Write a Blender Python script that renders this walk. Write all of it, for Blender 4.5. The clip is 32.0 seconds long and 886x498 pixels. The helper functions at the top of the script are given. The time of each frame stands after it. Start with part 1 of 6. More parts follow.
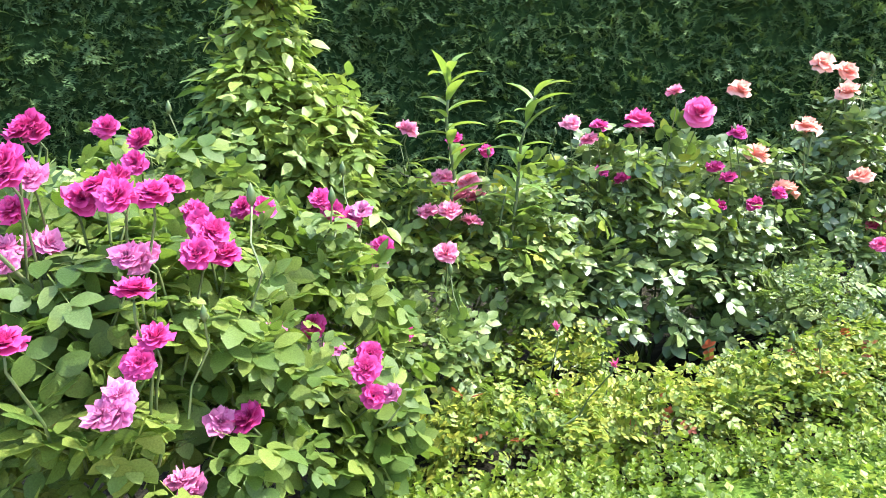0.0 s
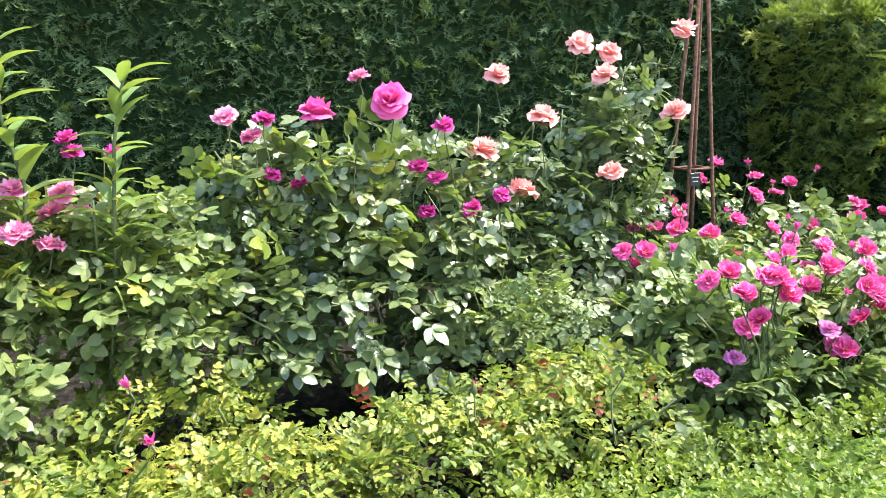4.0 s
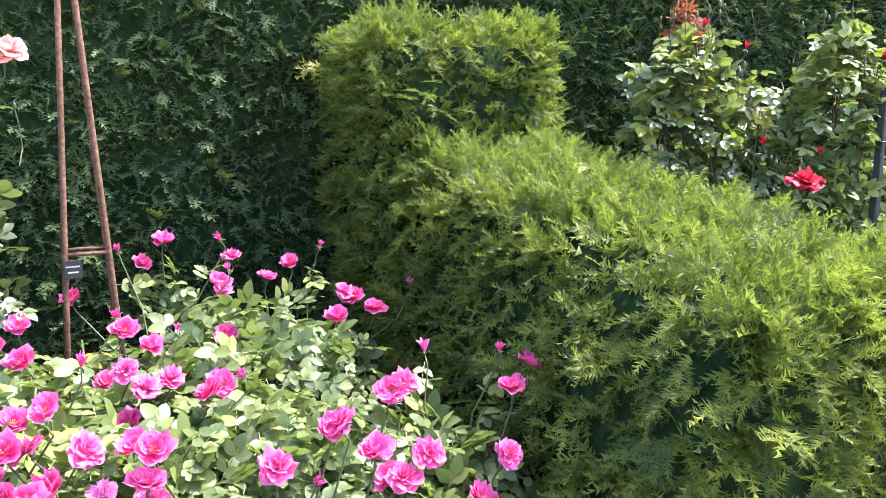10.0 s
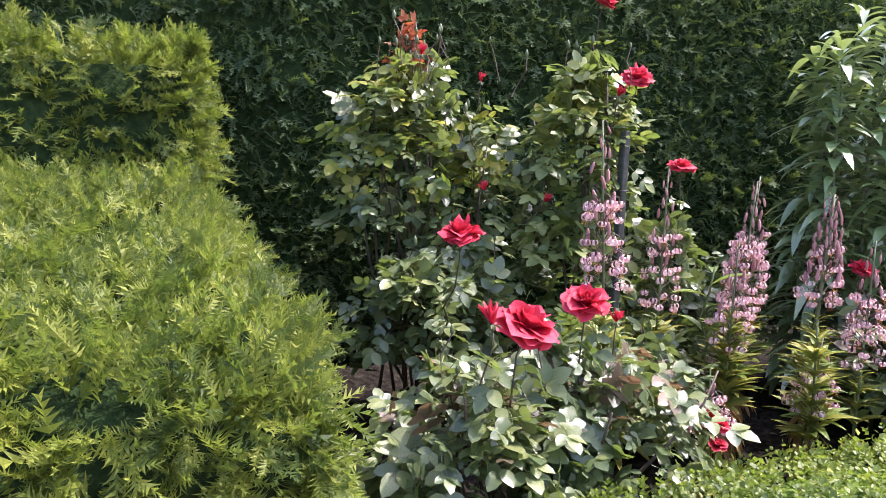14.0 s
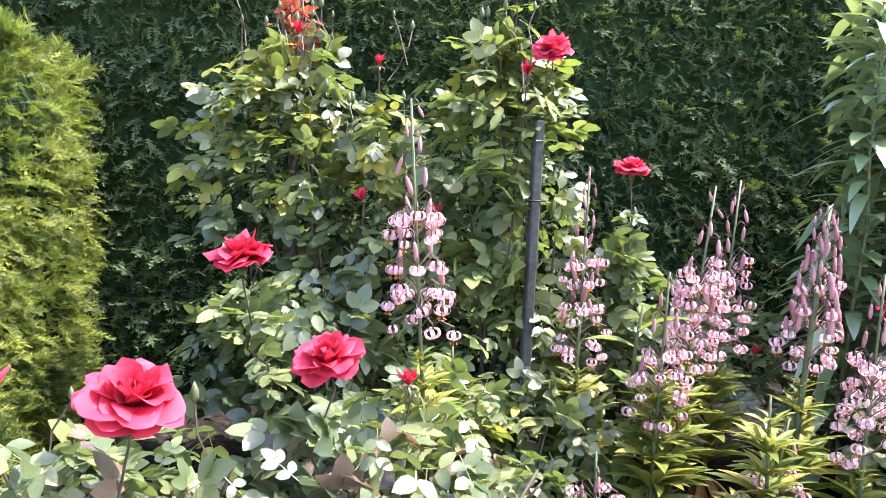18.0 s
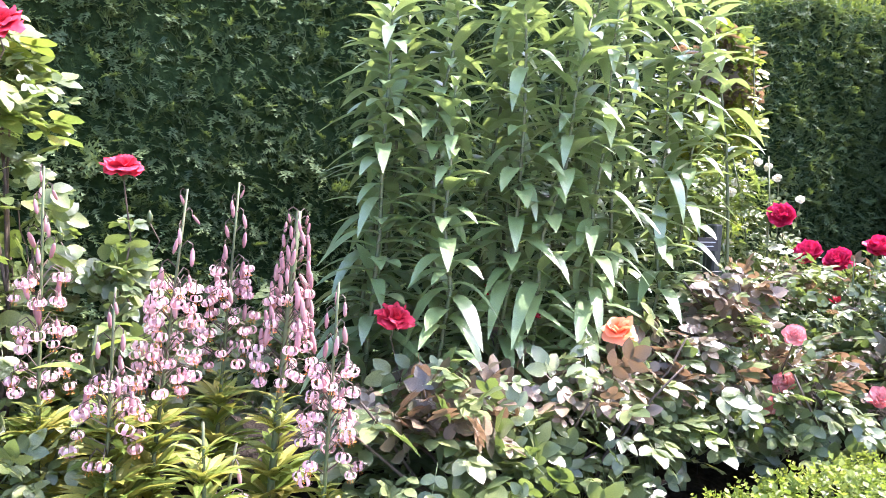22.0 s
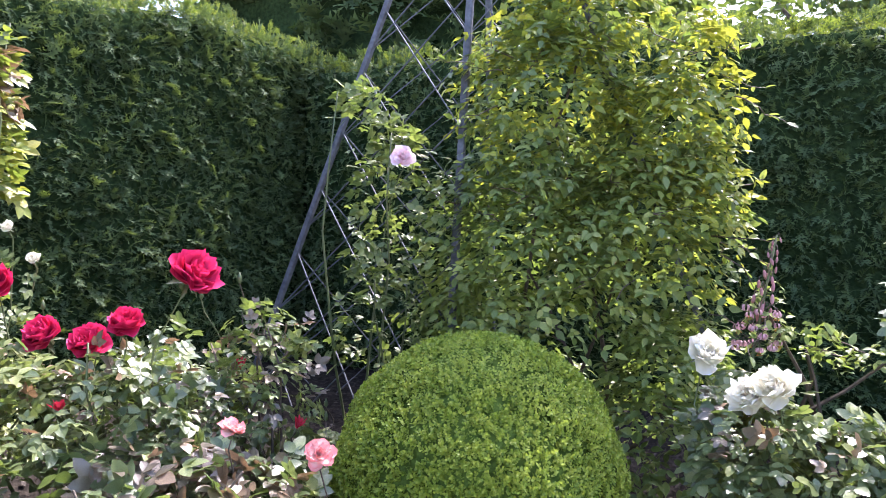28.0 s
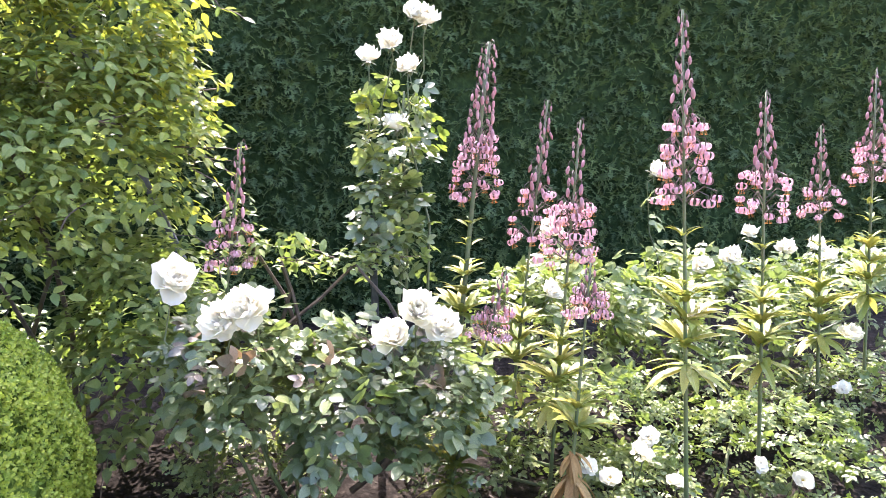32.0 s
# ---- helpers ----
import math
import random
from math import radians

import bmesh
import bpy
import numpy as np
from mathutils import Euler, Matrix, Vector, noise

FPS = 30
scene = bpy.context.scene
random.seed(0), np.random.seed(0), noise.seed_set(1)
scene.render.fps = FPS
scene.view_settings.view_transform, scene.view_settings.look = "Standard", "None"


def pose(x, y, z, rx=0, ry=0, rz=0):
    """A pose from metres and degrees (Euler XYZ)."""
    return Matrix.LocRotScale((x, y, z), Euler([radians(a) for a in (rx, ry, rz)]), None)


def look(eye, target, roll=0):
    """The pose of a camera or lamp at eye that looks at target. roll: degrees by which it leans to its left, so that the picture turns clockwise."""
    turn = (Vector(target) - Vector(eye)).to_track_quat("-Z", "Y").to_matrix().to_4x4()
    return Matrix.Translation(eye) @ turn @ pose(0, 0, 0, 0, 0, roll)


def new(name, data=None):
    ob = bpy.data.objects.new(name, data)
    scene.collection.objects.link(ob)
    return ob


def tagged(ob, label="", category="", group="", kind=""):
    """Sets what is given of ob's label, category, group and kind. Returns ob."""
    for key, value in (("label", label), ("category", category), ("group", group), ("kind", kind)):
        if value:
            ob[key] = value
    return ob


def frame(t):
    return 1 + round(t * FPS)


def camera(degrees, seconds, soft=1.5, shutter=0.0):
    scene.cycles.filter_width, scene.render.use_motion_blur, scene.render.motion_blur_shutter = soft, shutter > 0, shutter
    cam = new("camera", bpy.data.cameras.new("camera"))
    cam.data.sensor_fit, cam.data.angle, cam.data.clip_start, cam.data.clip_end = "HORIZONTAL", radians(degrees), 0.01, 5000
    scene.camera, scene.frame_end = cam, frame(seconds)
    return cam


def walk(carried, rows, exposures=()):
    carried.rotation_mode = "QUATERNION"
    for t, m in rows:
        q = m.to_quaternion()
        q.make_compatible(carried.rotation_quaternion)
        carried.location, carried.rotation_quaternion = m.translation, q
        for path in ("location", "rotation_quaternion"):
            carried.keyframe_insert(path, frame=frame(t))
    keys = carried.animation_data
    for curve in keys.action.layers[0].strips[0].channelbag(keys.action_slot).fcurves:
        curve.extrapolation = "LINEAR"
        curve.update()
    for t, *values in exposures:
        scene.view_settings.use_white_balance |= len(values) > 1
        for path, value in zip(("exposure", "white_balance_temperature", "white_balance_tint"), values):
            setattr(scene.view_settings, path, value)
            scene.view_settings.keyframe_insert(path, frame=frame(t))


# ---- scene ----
cam = camera(62.5, 32.0, 0.55)
PATH = [
    (0.0, (0.000, 0.000, 1.234), (0.1782, 0.9661, 1.0472), -1.18),
    (0.5, (0.115, -0.036, 1.229), (0.3078, 0.9269, 1.0424), -0.72),
    (1.0, (0.208, 0.003, 1.222), (0.4587, 0.9525, 1.0320), -0.85),
    (1.5, (0.305, 0.084, 1.231), (0.5997, 1.0213, 1.0443), -0.77),
    (2.0, (0.404, 0.167, 1.239), (0.7373, 1.0918, 1.0549), -0.83),
    (2.5, (0.518, 0.218, 1.235), (0.8475, 1.1423, 1.0438), -1.85),
    (3.0, (0.715, 0.227, 1.229), (1.0212, 1.1595, 1.0371), -1.88),
    (3.5, (0.856, 0.246, 1.217), (1.1427, 1.1808, 1.0083), -1.96),
    (5.5, (1.460, 0.413, 1.170), (1.6109, 1.3904, 1.0199), -0.34),
    (6.0, (1.610, 0.444, 1.162), (1.7436, 1.4203, 0.9923), -0.06),
    (6.5, (1.780, 0.515, 1.158), (1.9202, 1.4879, 0.9765), 0.16),
    (7.0, (1.932, 0.567, 1.176), (2.0772, 1.5380, 0.9842), -0.54),
    (7.5, (2.115, 0.560, 1.175), (2.2543, 1.5289, 0.9712), -0.33),
    (8.0, (2.323, 0.533, 1.171), (2.5215, 1.4913, 0.9636), 1.15),
    (8.5, (2.481, 0.548, 1.170), (2.7618, 1.4845, 0.9578), 0.98),
    (9.0, (2.649, 0.621, 1.173), (2.9843, 1.5428, 0.9764), -0.28),
    (9.5, (2.787, 0.668, 1.194), (3.1678, 1.5778, 1.0316), -1.36),
    (10.0, (2.963, 0.635, 1.211), (3.3722, 1.5333, 1.0527), -1.19),
    (10.5, (3.154, 0.591, 1.221), (3.6381, 1.4545, 1.0792), -0.53),
    (11.0, (3.292, 0.597, 1.256), (3.8442, 1.4233, 1.1433), -0.70),
    (11.5, (3.441, 0.649, 1.303), (4.0137, 1.4673, 1.2481), -1.18),
    (12.0, (3.628, 0.644, 1.278), (4.1927, 1.4698, 1.2691), -1.50),
    (12.5, (3.866, 0.571, 1.225), (4.4040, 1.4138, 1.2166), -0.27),
    (13.0, (4.053, 0.541, 1.180), (4.5501, 1.4072, 1.1315), 0.10),
    (13.5, (4.252, 0.543, 1.165), (4.6984, 1.4336, 1.0814), 0.36),
    (14.0, (4.425, 0.502, 1.164), (4.8182, 1.4171, 1.0684), 0.67),
    (14.5, (4.583, 0.423, 1.165), (4.9552, 1.3441, 1.0523), 1.75),
    (16.5, (5.081, 0.659, 1.131), (5.3613, 1.6169, 1.0667), 0.23),
    (17.0, (5.269, 0.672, 1.147), (5.5044, 1.6426, 1.1002), 0.59),
    (17.5, (5.405, 0.691, 1.139), (5.6068, 1.6679, 1.0727), 0.21),
    (18.0, (5.541, 0.794, 1.143), (5.7259, 1.7736, 1.0673), 0.49),
    (18.5, (5.649, 0.865, 1.146), (5.8262, 1.8461, 1.0641), 0.38),
    (19.0, (5.788, 0.906, 1.119), (5.9545, 1.8876, 1.0211), -0.66),
    (19.5, (5.953, 0.884, 1.130), (6.1743, 1.8528, 1.0203), 0.48),
    (20.0, (6.102, 0.826, 1.154), (6.3594, 1.7847, 1.0327), 1.21),
    (20.5, (6.162, 0.801, 1.153), (6.4684, 1.7456, 1.0348), 0.74),
    (21.0, (6.191, 0.784, 1.158), (6.5834, 1.6978, 1.0535), 0.79),
    (21.5, (6.202, 0.769, 1.163), (6.6717, 1.6468, 1.0707), 0.60),
    (22.0, (6.227, 0.746, 1.170), (6.7484, 1.5955, 1.0922), 0.73),
    (22.5, (6.252, 0.734, 1.168), (6.8262, 1.5494, 1.1003), 0.97),
    (23.0, (6.290, 0.704, 1.171), (6.9120, 1.4844, 1.1072), 1.10),
    (23.5, (6.313, 0.703, 1.182), (6.9901, 1.4354, 1.1061), 0.45),
    (24.0, (6.409, 0.730, 1.190), (7.1490, 1.3969, 1.0987), 0.37),
    (24.5, (6.601, 0.751, 1.257), (7.3695, 1.3854, 1.1768), 0.60),
    (26.5, (7.140, 0.666, 1.283), (7.9836, 1.2022, 1.2588), 0.30),
    (27.0, (7.335, 0.697, 1.284), (8.2257, 1.1524, 1.2622), 0.25),
    (27.5, (7.491, 0.698, 1.283), (8.4035, 1.1066, 1.2503), -0.21),
    (28.0, (7.671, 0.628, 1.265), (8.5875, 1.0266, 1.2364), 0.91),
    (28.5, (7.810, 0.551, 1.257), (8.7357, 0.9282, 1.2183), 1.07),
    (29.0, (7.918, 0.559, 1.234), (8.8890, 0.7908, 1.1746), 1.06),
    (29.5, (8.007, 0.550, 1.239), (8.9976, 0.6571, 1.1575), 0.12),
    (30.0, (8.019, 0.559, 1.221), (9.0144, 0.5641, 1.1235), -0.41),
    (30.5, (8.012, 0.541, 1.204), (9.0042, 0.4853, 1.0931), -0.89),
    (31.0, (8.010, 0.557, 1.222), (8.9924, 0.4258, 1.0871), -1.21),
    (31.5, (8.003, 0.566, 1.211), (8.9755, 0.3783, 1.0742), -1.30),
    (32.0, (8.009, 0.520, 1.223), (8.9722, 0.2874, 1.0882), -1.28),
]
EXPOSURES = [(0, 2.37, 6300, -10), (3, 2.32, 6300, -1), (6, 2.47, 6250, 8), (8, 2.62, 6450, 5), (9, 2.67, 6400, 7), (10, 2.57, 6000, 15), (11, 2.99, 5600, 20), (12, 2.47, 5500, 26), (13, 1.83, 5800, 28), (14.5, 2.21, 6200, 25), (17, 2.65, 6000, 25), (19, 2.72, 6000, 28), (21, 2.86, 6050, 28), (24, 3.21, 5700, 27), (24.5, 3.11, 5700, 27), (26.5, 2.61, 5950, 26), (28, 2.61, 6000, 27), (29, 2.76, 6100, 29), (30, 3.13, 6250, 29), (32, 3.18, 6250, 28)]
walk(cam, [(t, look(eye, target, roll)) for t, eye, target, roll in PATH],
     exposures=EXPOSURES)

# ---- world, sun, exposure ----
SUN_AZ, SUN_EL = 98.0, 58.0     # azimuth clockwise from +y, elevation
world = bpy.data.worlds.new("sky_world")
scene.world = world
world.use_nodes = True
_wt = world.node_tree
_sky = _wt.nodes.new("ShaderNodeTexSky")
_sky.sky_type = 'NISHITA'
_sky.sun_disc = False
_sky.sun_elevation, _sky.sun_rotation = radians(SUN_EL), radians(SUN_AZ)
_sky.air_density, _sky.dust_density, _sky.ozone_density = 1.0, 2.5, 1.0
_bg = _wt.nodes["Background"]
_bg.inputs["Strength"].default_value = 0.15
_wt.links.new(_sky.outputs["Color"], _bg.inputs["Color"])
_sl = bpy.data.lights.new("sun", 'SUN')
_sl.energy, _sl.angle, _sl.color = 2.45, radians(0.6), (1.0, 0.95, 0.86)
sun = new("sun", _sl)
_sd = Vector((math.sin(radians(SUN_AZ)) * math.cos(radians(SUN_EL)), math.cos(radians(SUN_AZ)) * math.cos(radians(SUN_EL)), math.sin(radians(SUN_EL))))
sun.matrix_world = look(_sd * 40, (0, 0, 0))

# ---- materials ----
rng = np.random.default_rng(7)


def nodes_of(name):
    m = bpy.data.materials.new(name)
    m.use_nodes = True
    t = m.node_tree
    return m, t, t.nodes["Principled BSDF"]


def put(socket, value):
    socket.default_value = value


def noise_tex(t, scale, detail=4.0, space="Object"):
    n = t.nodes.new("ShaderNodeTexNoise")
    put(n.inputs["Scale"], scale)
    put(n.inputs["Detail"], detail)
    c = t.nodes.new("ShaderNodeTexCoord")
    t.links.new(c.outputs[space], n.inputs["Vector"])
    return n


def ramp(t, fac, stops):
    r = t.nodes.new("ShaderNodeValToRGB")
    r.color_ramp.elements[0].position, r.color_ramp.elements[0].color = stops[0][0], (*stops[0][1], 1)
    r.color_ramp.elements[1].position, r.color_ramp.elements[1].color = stops[-1][0], (*stops[-1][1], 1)
    for p, c in stops[1:-1]:
        e = r.color_ramp.elements.new(p)
        e.color = (*c, 1)
    t.links.new(fac, r.inputs["Fac"])
    return r


def mix_rgb(t, a, b, fac, mode='MIX'):
    m = t.nodes.new("ShaderNodeMix")
    m.data_type, m.blend_type = 'RGBA', mode
    ins = [s for s in m.inputs if s.type == 'RGBA']
    fs = [s for s in m.inputs if s.type == 'VALUE'][0]
    for s, v in ((fs, fac), (ins[0], a), (ins[1], b)):
        if isinstance(v, bpy.types.NodeSocket):
            t.links.new(v, s)
        else:
            s.default_value = v if isinstance(v, float) else (*v, 1)
    return [o for o in m.outputs if o.type == 'RGBA'][0]


def leaf_mat(name, stops, rough=0.4, spec=0.5, seep=0.35, glow=(0.35, 0.5, 0.05), patch=3.0, own=0.68, coat=0.0):
    """Foliage: each leaf has its own shade, leaves in one patch drift together, and light passes through."""
    m, t, b = nodes_of(name)
    geo = t.nodes.new("ShaderNodeNewGeometry")
    n = noise_tex(t, patch, 2.0)
    add = t.nodes.new("ShaderNodeMath")
    add.operation = 'MULTIPLY_ADD'
    t.links.new(geo.outputs["Random Per Island"], add.inputs[0])
    put(add.inputs[1], own)
    sub = t.nodes.new("ShaderNodeMath")
    sub.operation = 'MULTIPLY_ADD'
    t.links.new(n.outputs["Fac"], sub.inputs[0])
    put(sub.inputs[1], 1.3)
    put(sub.inputs[2], -0.42)
    t.links.new(sub.outputs[0], add.inputs[2])
    r = ramp(t, add.outputs[0], stops)
    fine = noise_tex(t, 330.0, 2.0)
    col = mix_rgb(t, r.outputs["Color"], ramp(t, fine.outputs["Fac"], [(0.3, (0.68, 0.68, 0.68)), (0.7, (1.16, 1.16, 1.16))]).outputs["Color"], 1.0, 'MULTIPLY')
    t.links.new(col, b.inputs["Base Color"])
    put(b.inputs["Roughness"], rough)
    put(b.inputs["Specular IOR Level"], spec)
    put(b.inputs["Coat Weight"], coat)
    put(b.inputs["Coat Roughness"], 0.36)
    bump = t.nodes.new("ShaderNodeBump")
    put(bump.inputs["Strength"], 0.45)
    put(bump.inputs["Distance"], 0.002)
    t.links.new(fine.outputs["Fac"], bump.inputs["Height"])
    t.links.new(bump.outputs["Normal"], b.inputs["Normal"])
    tr = t.nodes.new("ShaderNodeBsdfTranslucent")
    t.links.new(mix_rgb(t, col, glow, 0.45), tr.inputs["Color"])
    mx = t.nodes.new("ShaderNodeMixShader")
    put(mx.inputs[0], seep)
    t.links.new(b.outputs[0], mx.inputs[1])
    t.links.new(tr.outputs[0], mx.inputs[2])
    t.links.new(mx.outputs[0], t.nodes["Material Output"].inputs["Surface"])
    return m


def petal_mat(name, a, b2, deep, seep=0.3, rim=None):
    """Petals: two tones that vary from bloom to bloom and over each petal, with fine veins."""
    m, t, b = nodes_of(name)
    info = t.nodes.new("ShaderNodeObjectInfo")
    geo = t.nodes.new("ShaderNodeNewGeometry")
    n = noise_tex(t, 45.0, 3.0)
    s = t.nodes.new("ShaderNodeMath")
    s.operation = 'MULTIPLY_ADD'
    t.links.new(info.outputs["Random"], s.inputs[0])
    put(s.inputs[1], 0.6)
    s2 = t.nodes.new("ShaderNodeMath")
    s2.operation = 'MULTIPLY_ADD'
    t.links.new(geo.outputs["Random Per Island"], s2.inputs[0])
    put(s2.inputs[1], 0.4)
    put(s2.inputs[2], 0.0)
    t.links.new(s2.outputs[0], s.inputs[2])
    base = mix_rgb(t, a, b2, s.outputs[0])
    col = mix_rgb(t, base, deep, ramp(t, n.outputs["Fac"], [(0.45, (0, 0, 0)), (0.8, (0.8, 0.8, 0.8))]).outputs["Color"])
    if rim:                             # the petal's own margin, of another tone
        edge = t.nodes.new("ShaderNodeAttribute")
        edge.attribute_name = "rim"
        col = mix_rgb(t, col, rim, ramp(t, edge.outputs["Fac"], [(0.35, (0, 0, 0)), (1.0, (0.55, 0.55, 0.55))]).outputs["Color"])
    t.links.new(col, b.inputs["Base Color"])
    put(b.inputs["Roughness"], 0.55)
    put(b.inputs["Specular IOR Level"], 0.25)
    tr = t.nodes.new("ShaderNodeBsdfTranslucent")
    t.links.new(col, tr.inputs["Color"])
    mx = t.nodes.new("ShaderNodeMixShader")
    put(mx.inputs[0], seep)
    t.links.new(b.outputs[0], mx.inputs[1])
    t.links.new(tr.outputs[0], mx.inputs[2])
    t.links.new(mx.outputs[0], t.nodes["Material Output"].inputs["Surface"])
    return m


def plain_mat(name, stops, scale=20.0, rough=0.7, metal=0.0, bump=0.4, dist=0.004, detail=6.0, spec=0.5):
    m, t, b = nodes_of(name)
    n = noise_tex(t, scale, detail)
    n2 = noise_tex(t, scale * 0.13, 3.0)
    r = ramp(t, n.outputs["Fac"], stops)
    col = mix_rgb(t, r.outputs["Color"], ramp(t, n2.outputs["Fac"], [(0.3, (0.65, 0.65, 0.65)), (0.7, (1.2, 1.2, 1.2))]).outputs["Color"], 1.0, 'MULTIPLY')
    t.links.new(col, b.inputs["Base Color"])
    put(b.inputs["Roughness"], rough)
    put(b.inputs["Metallic"], metal)
    put(b.inputs["Specular IOR Level"], spec)
    bp = t.nodes.new("ShaderNodeBump")
    put(bp.inputs["Strength"], bump)
    put(bp.inputs["Distance"], dist)
    t.links.new(n.outputs["Fac"], bp.inputs["Height"])
    t.links.new(bp.outputs["Normal"], b.inputs["Normal"])
    return m


YEW_LEAF = leaf_mat("yew_needles", [(0.1, (0.036, 0.064, 0.03)), (0.5, (0.076, 0.118, 0.048)), (0.95, (0.155, 0.205, 0.07))], 0.68, 0.22, 0.19, own=0.4, patch=5.0)
YEW_BRIGHT = leaf_mat("yew_needles_fresh", [(0.05, (0.03, 0.054, 0.016)), (0.5, (0.094, 0.128, 0.026)), (0.95, (0.255, 0.28, 0.046))], 0.5, 0.25, 0.34, own=0.75, patch=7.0)
# yew core: the shade between sprays is put into this dark green
YEW_CORE_SHADE = plain_mat("yew_inner_shade", [(0.3, (0.014, 0.026, 0.011)), (0.7, (0.035, 0.06, 0.022))], 30, 1.0, bump=0.8, dist=0.03, spec=0.0)
BOX_LEAF = leaf_mat("box_leaves", [(0.1, (0.065, 0.105, 0.018)), (0.5, (0.155, 0.205, 0.03)), (0.9, (0.35, 0.37, 0.052))], 0.4, 0.45, 0.36, own=0.5)
BALL_LEAF = leaf_mat("box_ball_leaves", [(0.1, (0.11, 0.175, 0.02)), (0.5, (0.20, 0.275, 0.032)), (0.9, (0.33, 0.39, 0.05))], 0.45, 0.35, 0.4, own=0.8, patch=14.0)
# box core: a darker green than the leaves, painted-in shade between shoots
BOX_CORE_SHADE = plain_mat("box_inner_shade", [(0.3, (0.055, 0.09, 0.018)), (0.7, (0.12, 0.175, 0.035))], 40, 1.0, bump=0.8, dist=0.02, spec=0.0)
ROSE_LIGHT = leaf_mat("rose_leaves_fresh", [(0.05, (0.054, 0.088, 0.028)), (0.5, (0.125, 0.168, 0.054)), (0.95, (0.285, 0.315, 0.105))], 0.42, 0.5, 0.32, coat=0.08)
ROSE_OLD = leaf_mat("old_rose_leaves", [(0.05, (0.046, 0.08, 0.02)), (0.5, (0.10, 0.146, 0.034)), (0.95, (0.22, 0.25, 0.06))], 0.5, 0.35, 0.34)
ROSE_DARK = leaf_mat("rose_leaves_dark", [(0.05, (0.045, 0.075, 0.032)), (0.5, (0.105, 0.145, 0.056)), (0.95, (0.25, 0.28, 0.105))], 0.35, 0.68, 0.27, coat=0.25)
ROSE_BRONZE = leaf_mat("rose_leaves_bronze", [(0.05, (0.06, 0.066, 0.04)), (0.5, (0.125, 0.105, 0.07)), (0.95, (0.26, 0.18, 0.11))], 0.36, 0.65, 0.24, (0.5, 0.25, 0.1), coat=0.22)
ROSE_YELLOW = leaf_mat("small_rose_leaves", [(0.05, (0.065, 0.105, 0.02)), (0.5, (0.175, 0.22, 0.035)), (0.95, (0.40, 0.36, 0.06))], 0.42, 0.45, 0.34)
SHOOT_RED = leaf_mat("red_young_leaves", [(0.05, (0.14, 0.03, 0.02)), (0.5, (0.25, 0.06, 0.04)), (0.95, (0.35, 0.14, 0.06))], 0.4, 0.5, 0.35, (0.7, 0.15, 0.05))
CLEM_LEAF = leaf_mat("clematis_leaves", [(0.05, (0.068, 0.11, 0.03)), (0.5, (0.145, 0.20, 0.05)), (0.95, (0.30, 0.335, 0.08))], 0.42, 0.45, 0.35, (0.32, 0.46, 0.05), 1.3)
# sunlight put into the clematis colour; also real young growth on the hedge
YOUNG_OR_SUNLIT = leaf_mat("young_or_sunlit_leaves", [(0.05, (0.13, 0.18, 0.03)), (0.5, (0.25, 0.30, 0.04)), (0.95, (0.45, 0.45, 0.07))], 0.42, 0.45, 0.4, (0.6, 0.6, 0.04), 1.3)
LILY_YOUNG = leaf_mat("young_lily_leaves", [(0.05, (0.10, 0.16, 0.04)), (0.5, (0.17, 0.25, 0.065)), (0.95, (0.33, 0.40, 0.11))], 0.4, 0.5, 0.35, (0.5, 0.6, 0.05))
LILY_LEAF = leaf_mat("tall_lily_leaves", [(0.05, (0.125, 0.20, 0.085)), (0.5, (0.20, 0.29, 0.115)), (0.95, (0.34, 0.40, 0.15))], 0.36, 1.0, 0.26, (0.45, 0.55, 0.08), coat=1.0)
WHORL_LEAF = leaf_mat("lily_whorl_leaves", [(0.05, (0.09, 0.15, 0.027)), (0.5, (0.18, 0.235, 0.04)), (0.95, (0.40, 0.35, 0.08))], 0.42, 0.4, 0.32, (0.6, 0.55, 0.08), 2.0)
BROWN_LEAF = leaf_mat("withered_leaves", [(0.05, (0.16, 0.08, 0.03)), (0.5, (0.28, 0.15, 0.055)), (0.95, (0.42, 0.26, 0.10))], 0.7, 0.2, 0.2, (0.5, 0.3, 0.1))
TREE_LEAF = leaf_mat("far_tree_leaves", [(0.05, (0.03, 0.06, 0.02)), (0.5, (0.06, 0.10, 0.03)), (0.95, (0.10, 0.15, 0.05))], 0.6, 0.3, 0.25, patch=0.6)
CANE = plain_mat("green_cane", [(0.3, (0.06, 0.10, 0.03)), (0.7, (0.12, 0.12, 0.05))], 60, 0.5)
CANE_DARK = plain_mat("dark_cane", [(0.3, (0.05, 0.035, 0.025)), (0.7, (0.11, 0.08, 0.05))], 60, 0.7)
BARK = plain_mat("grey_bark", [(0.3, (0.06, 0.05, 0.04)), (0.7, (0.16, 0.13, 0.10))], 30, 0.85, bump=0.8, dist=0.01)
RUST = plain_mat("rusty_iron", [(0.3, (0.09, 0.045, 0.028)), (0.55, (0.20, 0.10, 0.06)), (0.75, (0.28, 0.16, 0.10))], 90, 0.8, 0.25, 0.5, 0.001)
GREYWOOD = plain_mat("weathered_wood", [(0.3, (0.06, 0.064, 0.074)), (0.7, (0.125, 0.13, 0.145))], 50, 0.75, bump=0.5, dist=0.002)
POST_WOOD = plain_mat("dark_weathered_stake", [(0.3, (0.024, 0.028, 0.023)), (0.7, (0.06, 0.062, 0.05))], 60, 0.8, bump=0.5, dist=0.002)
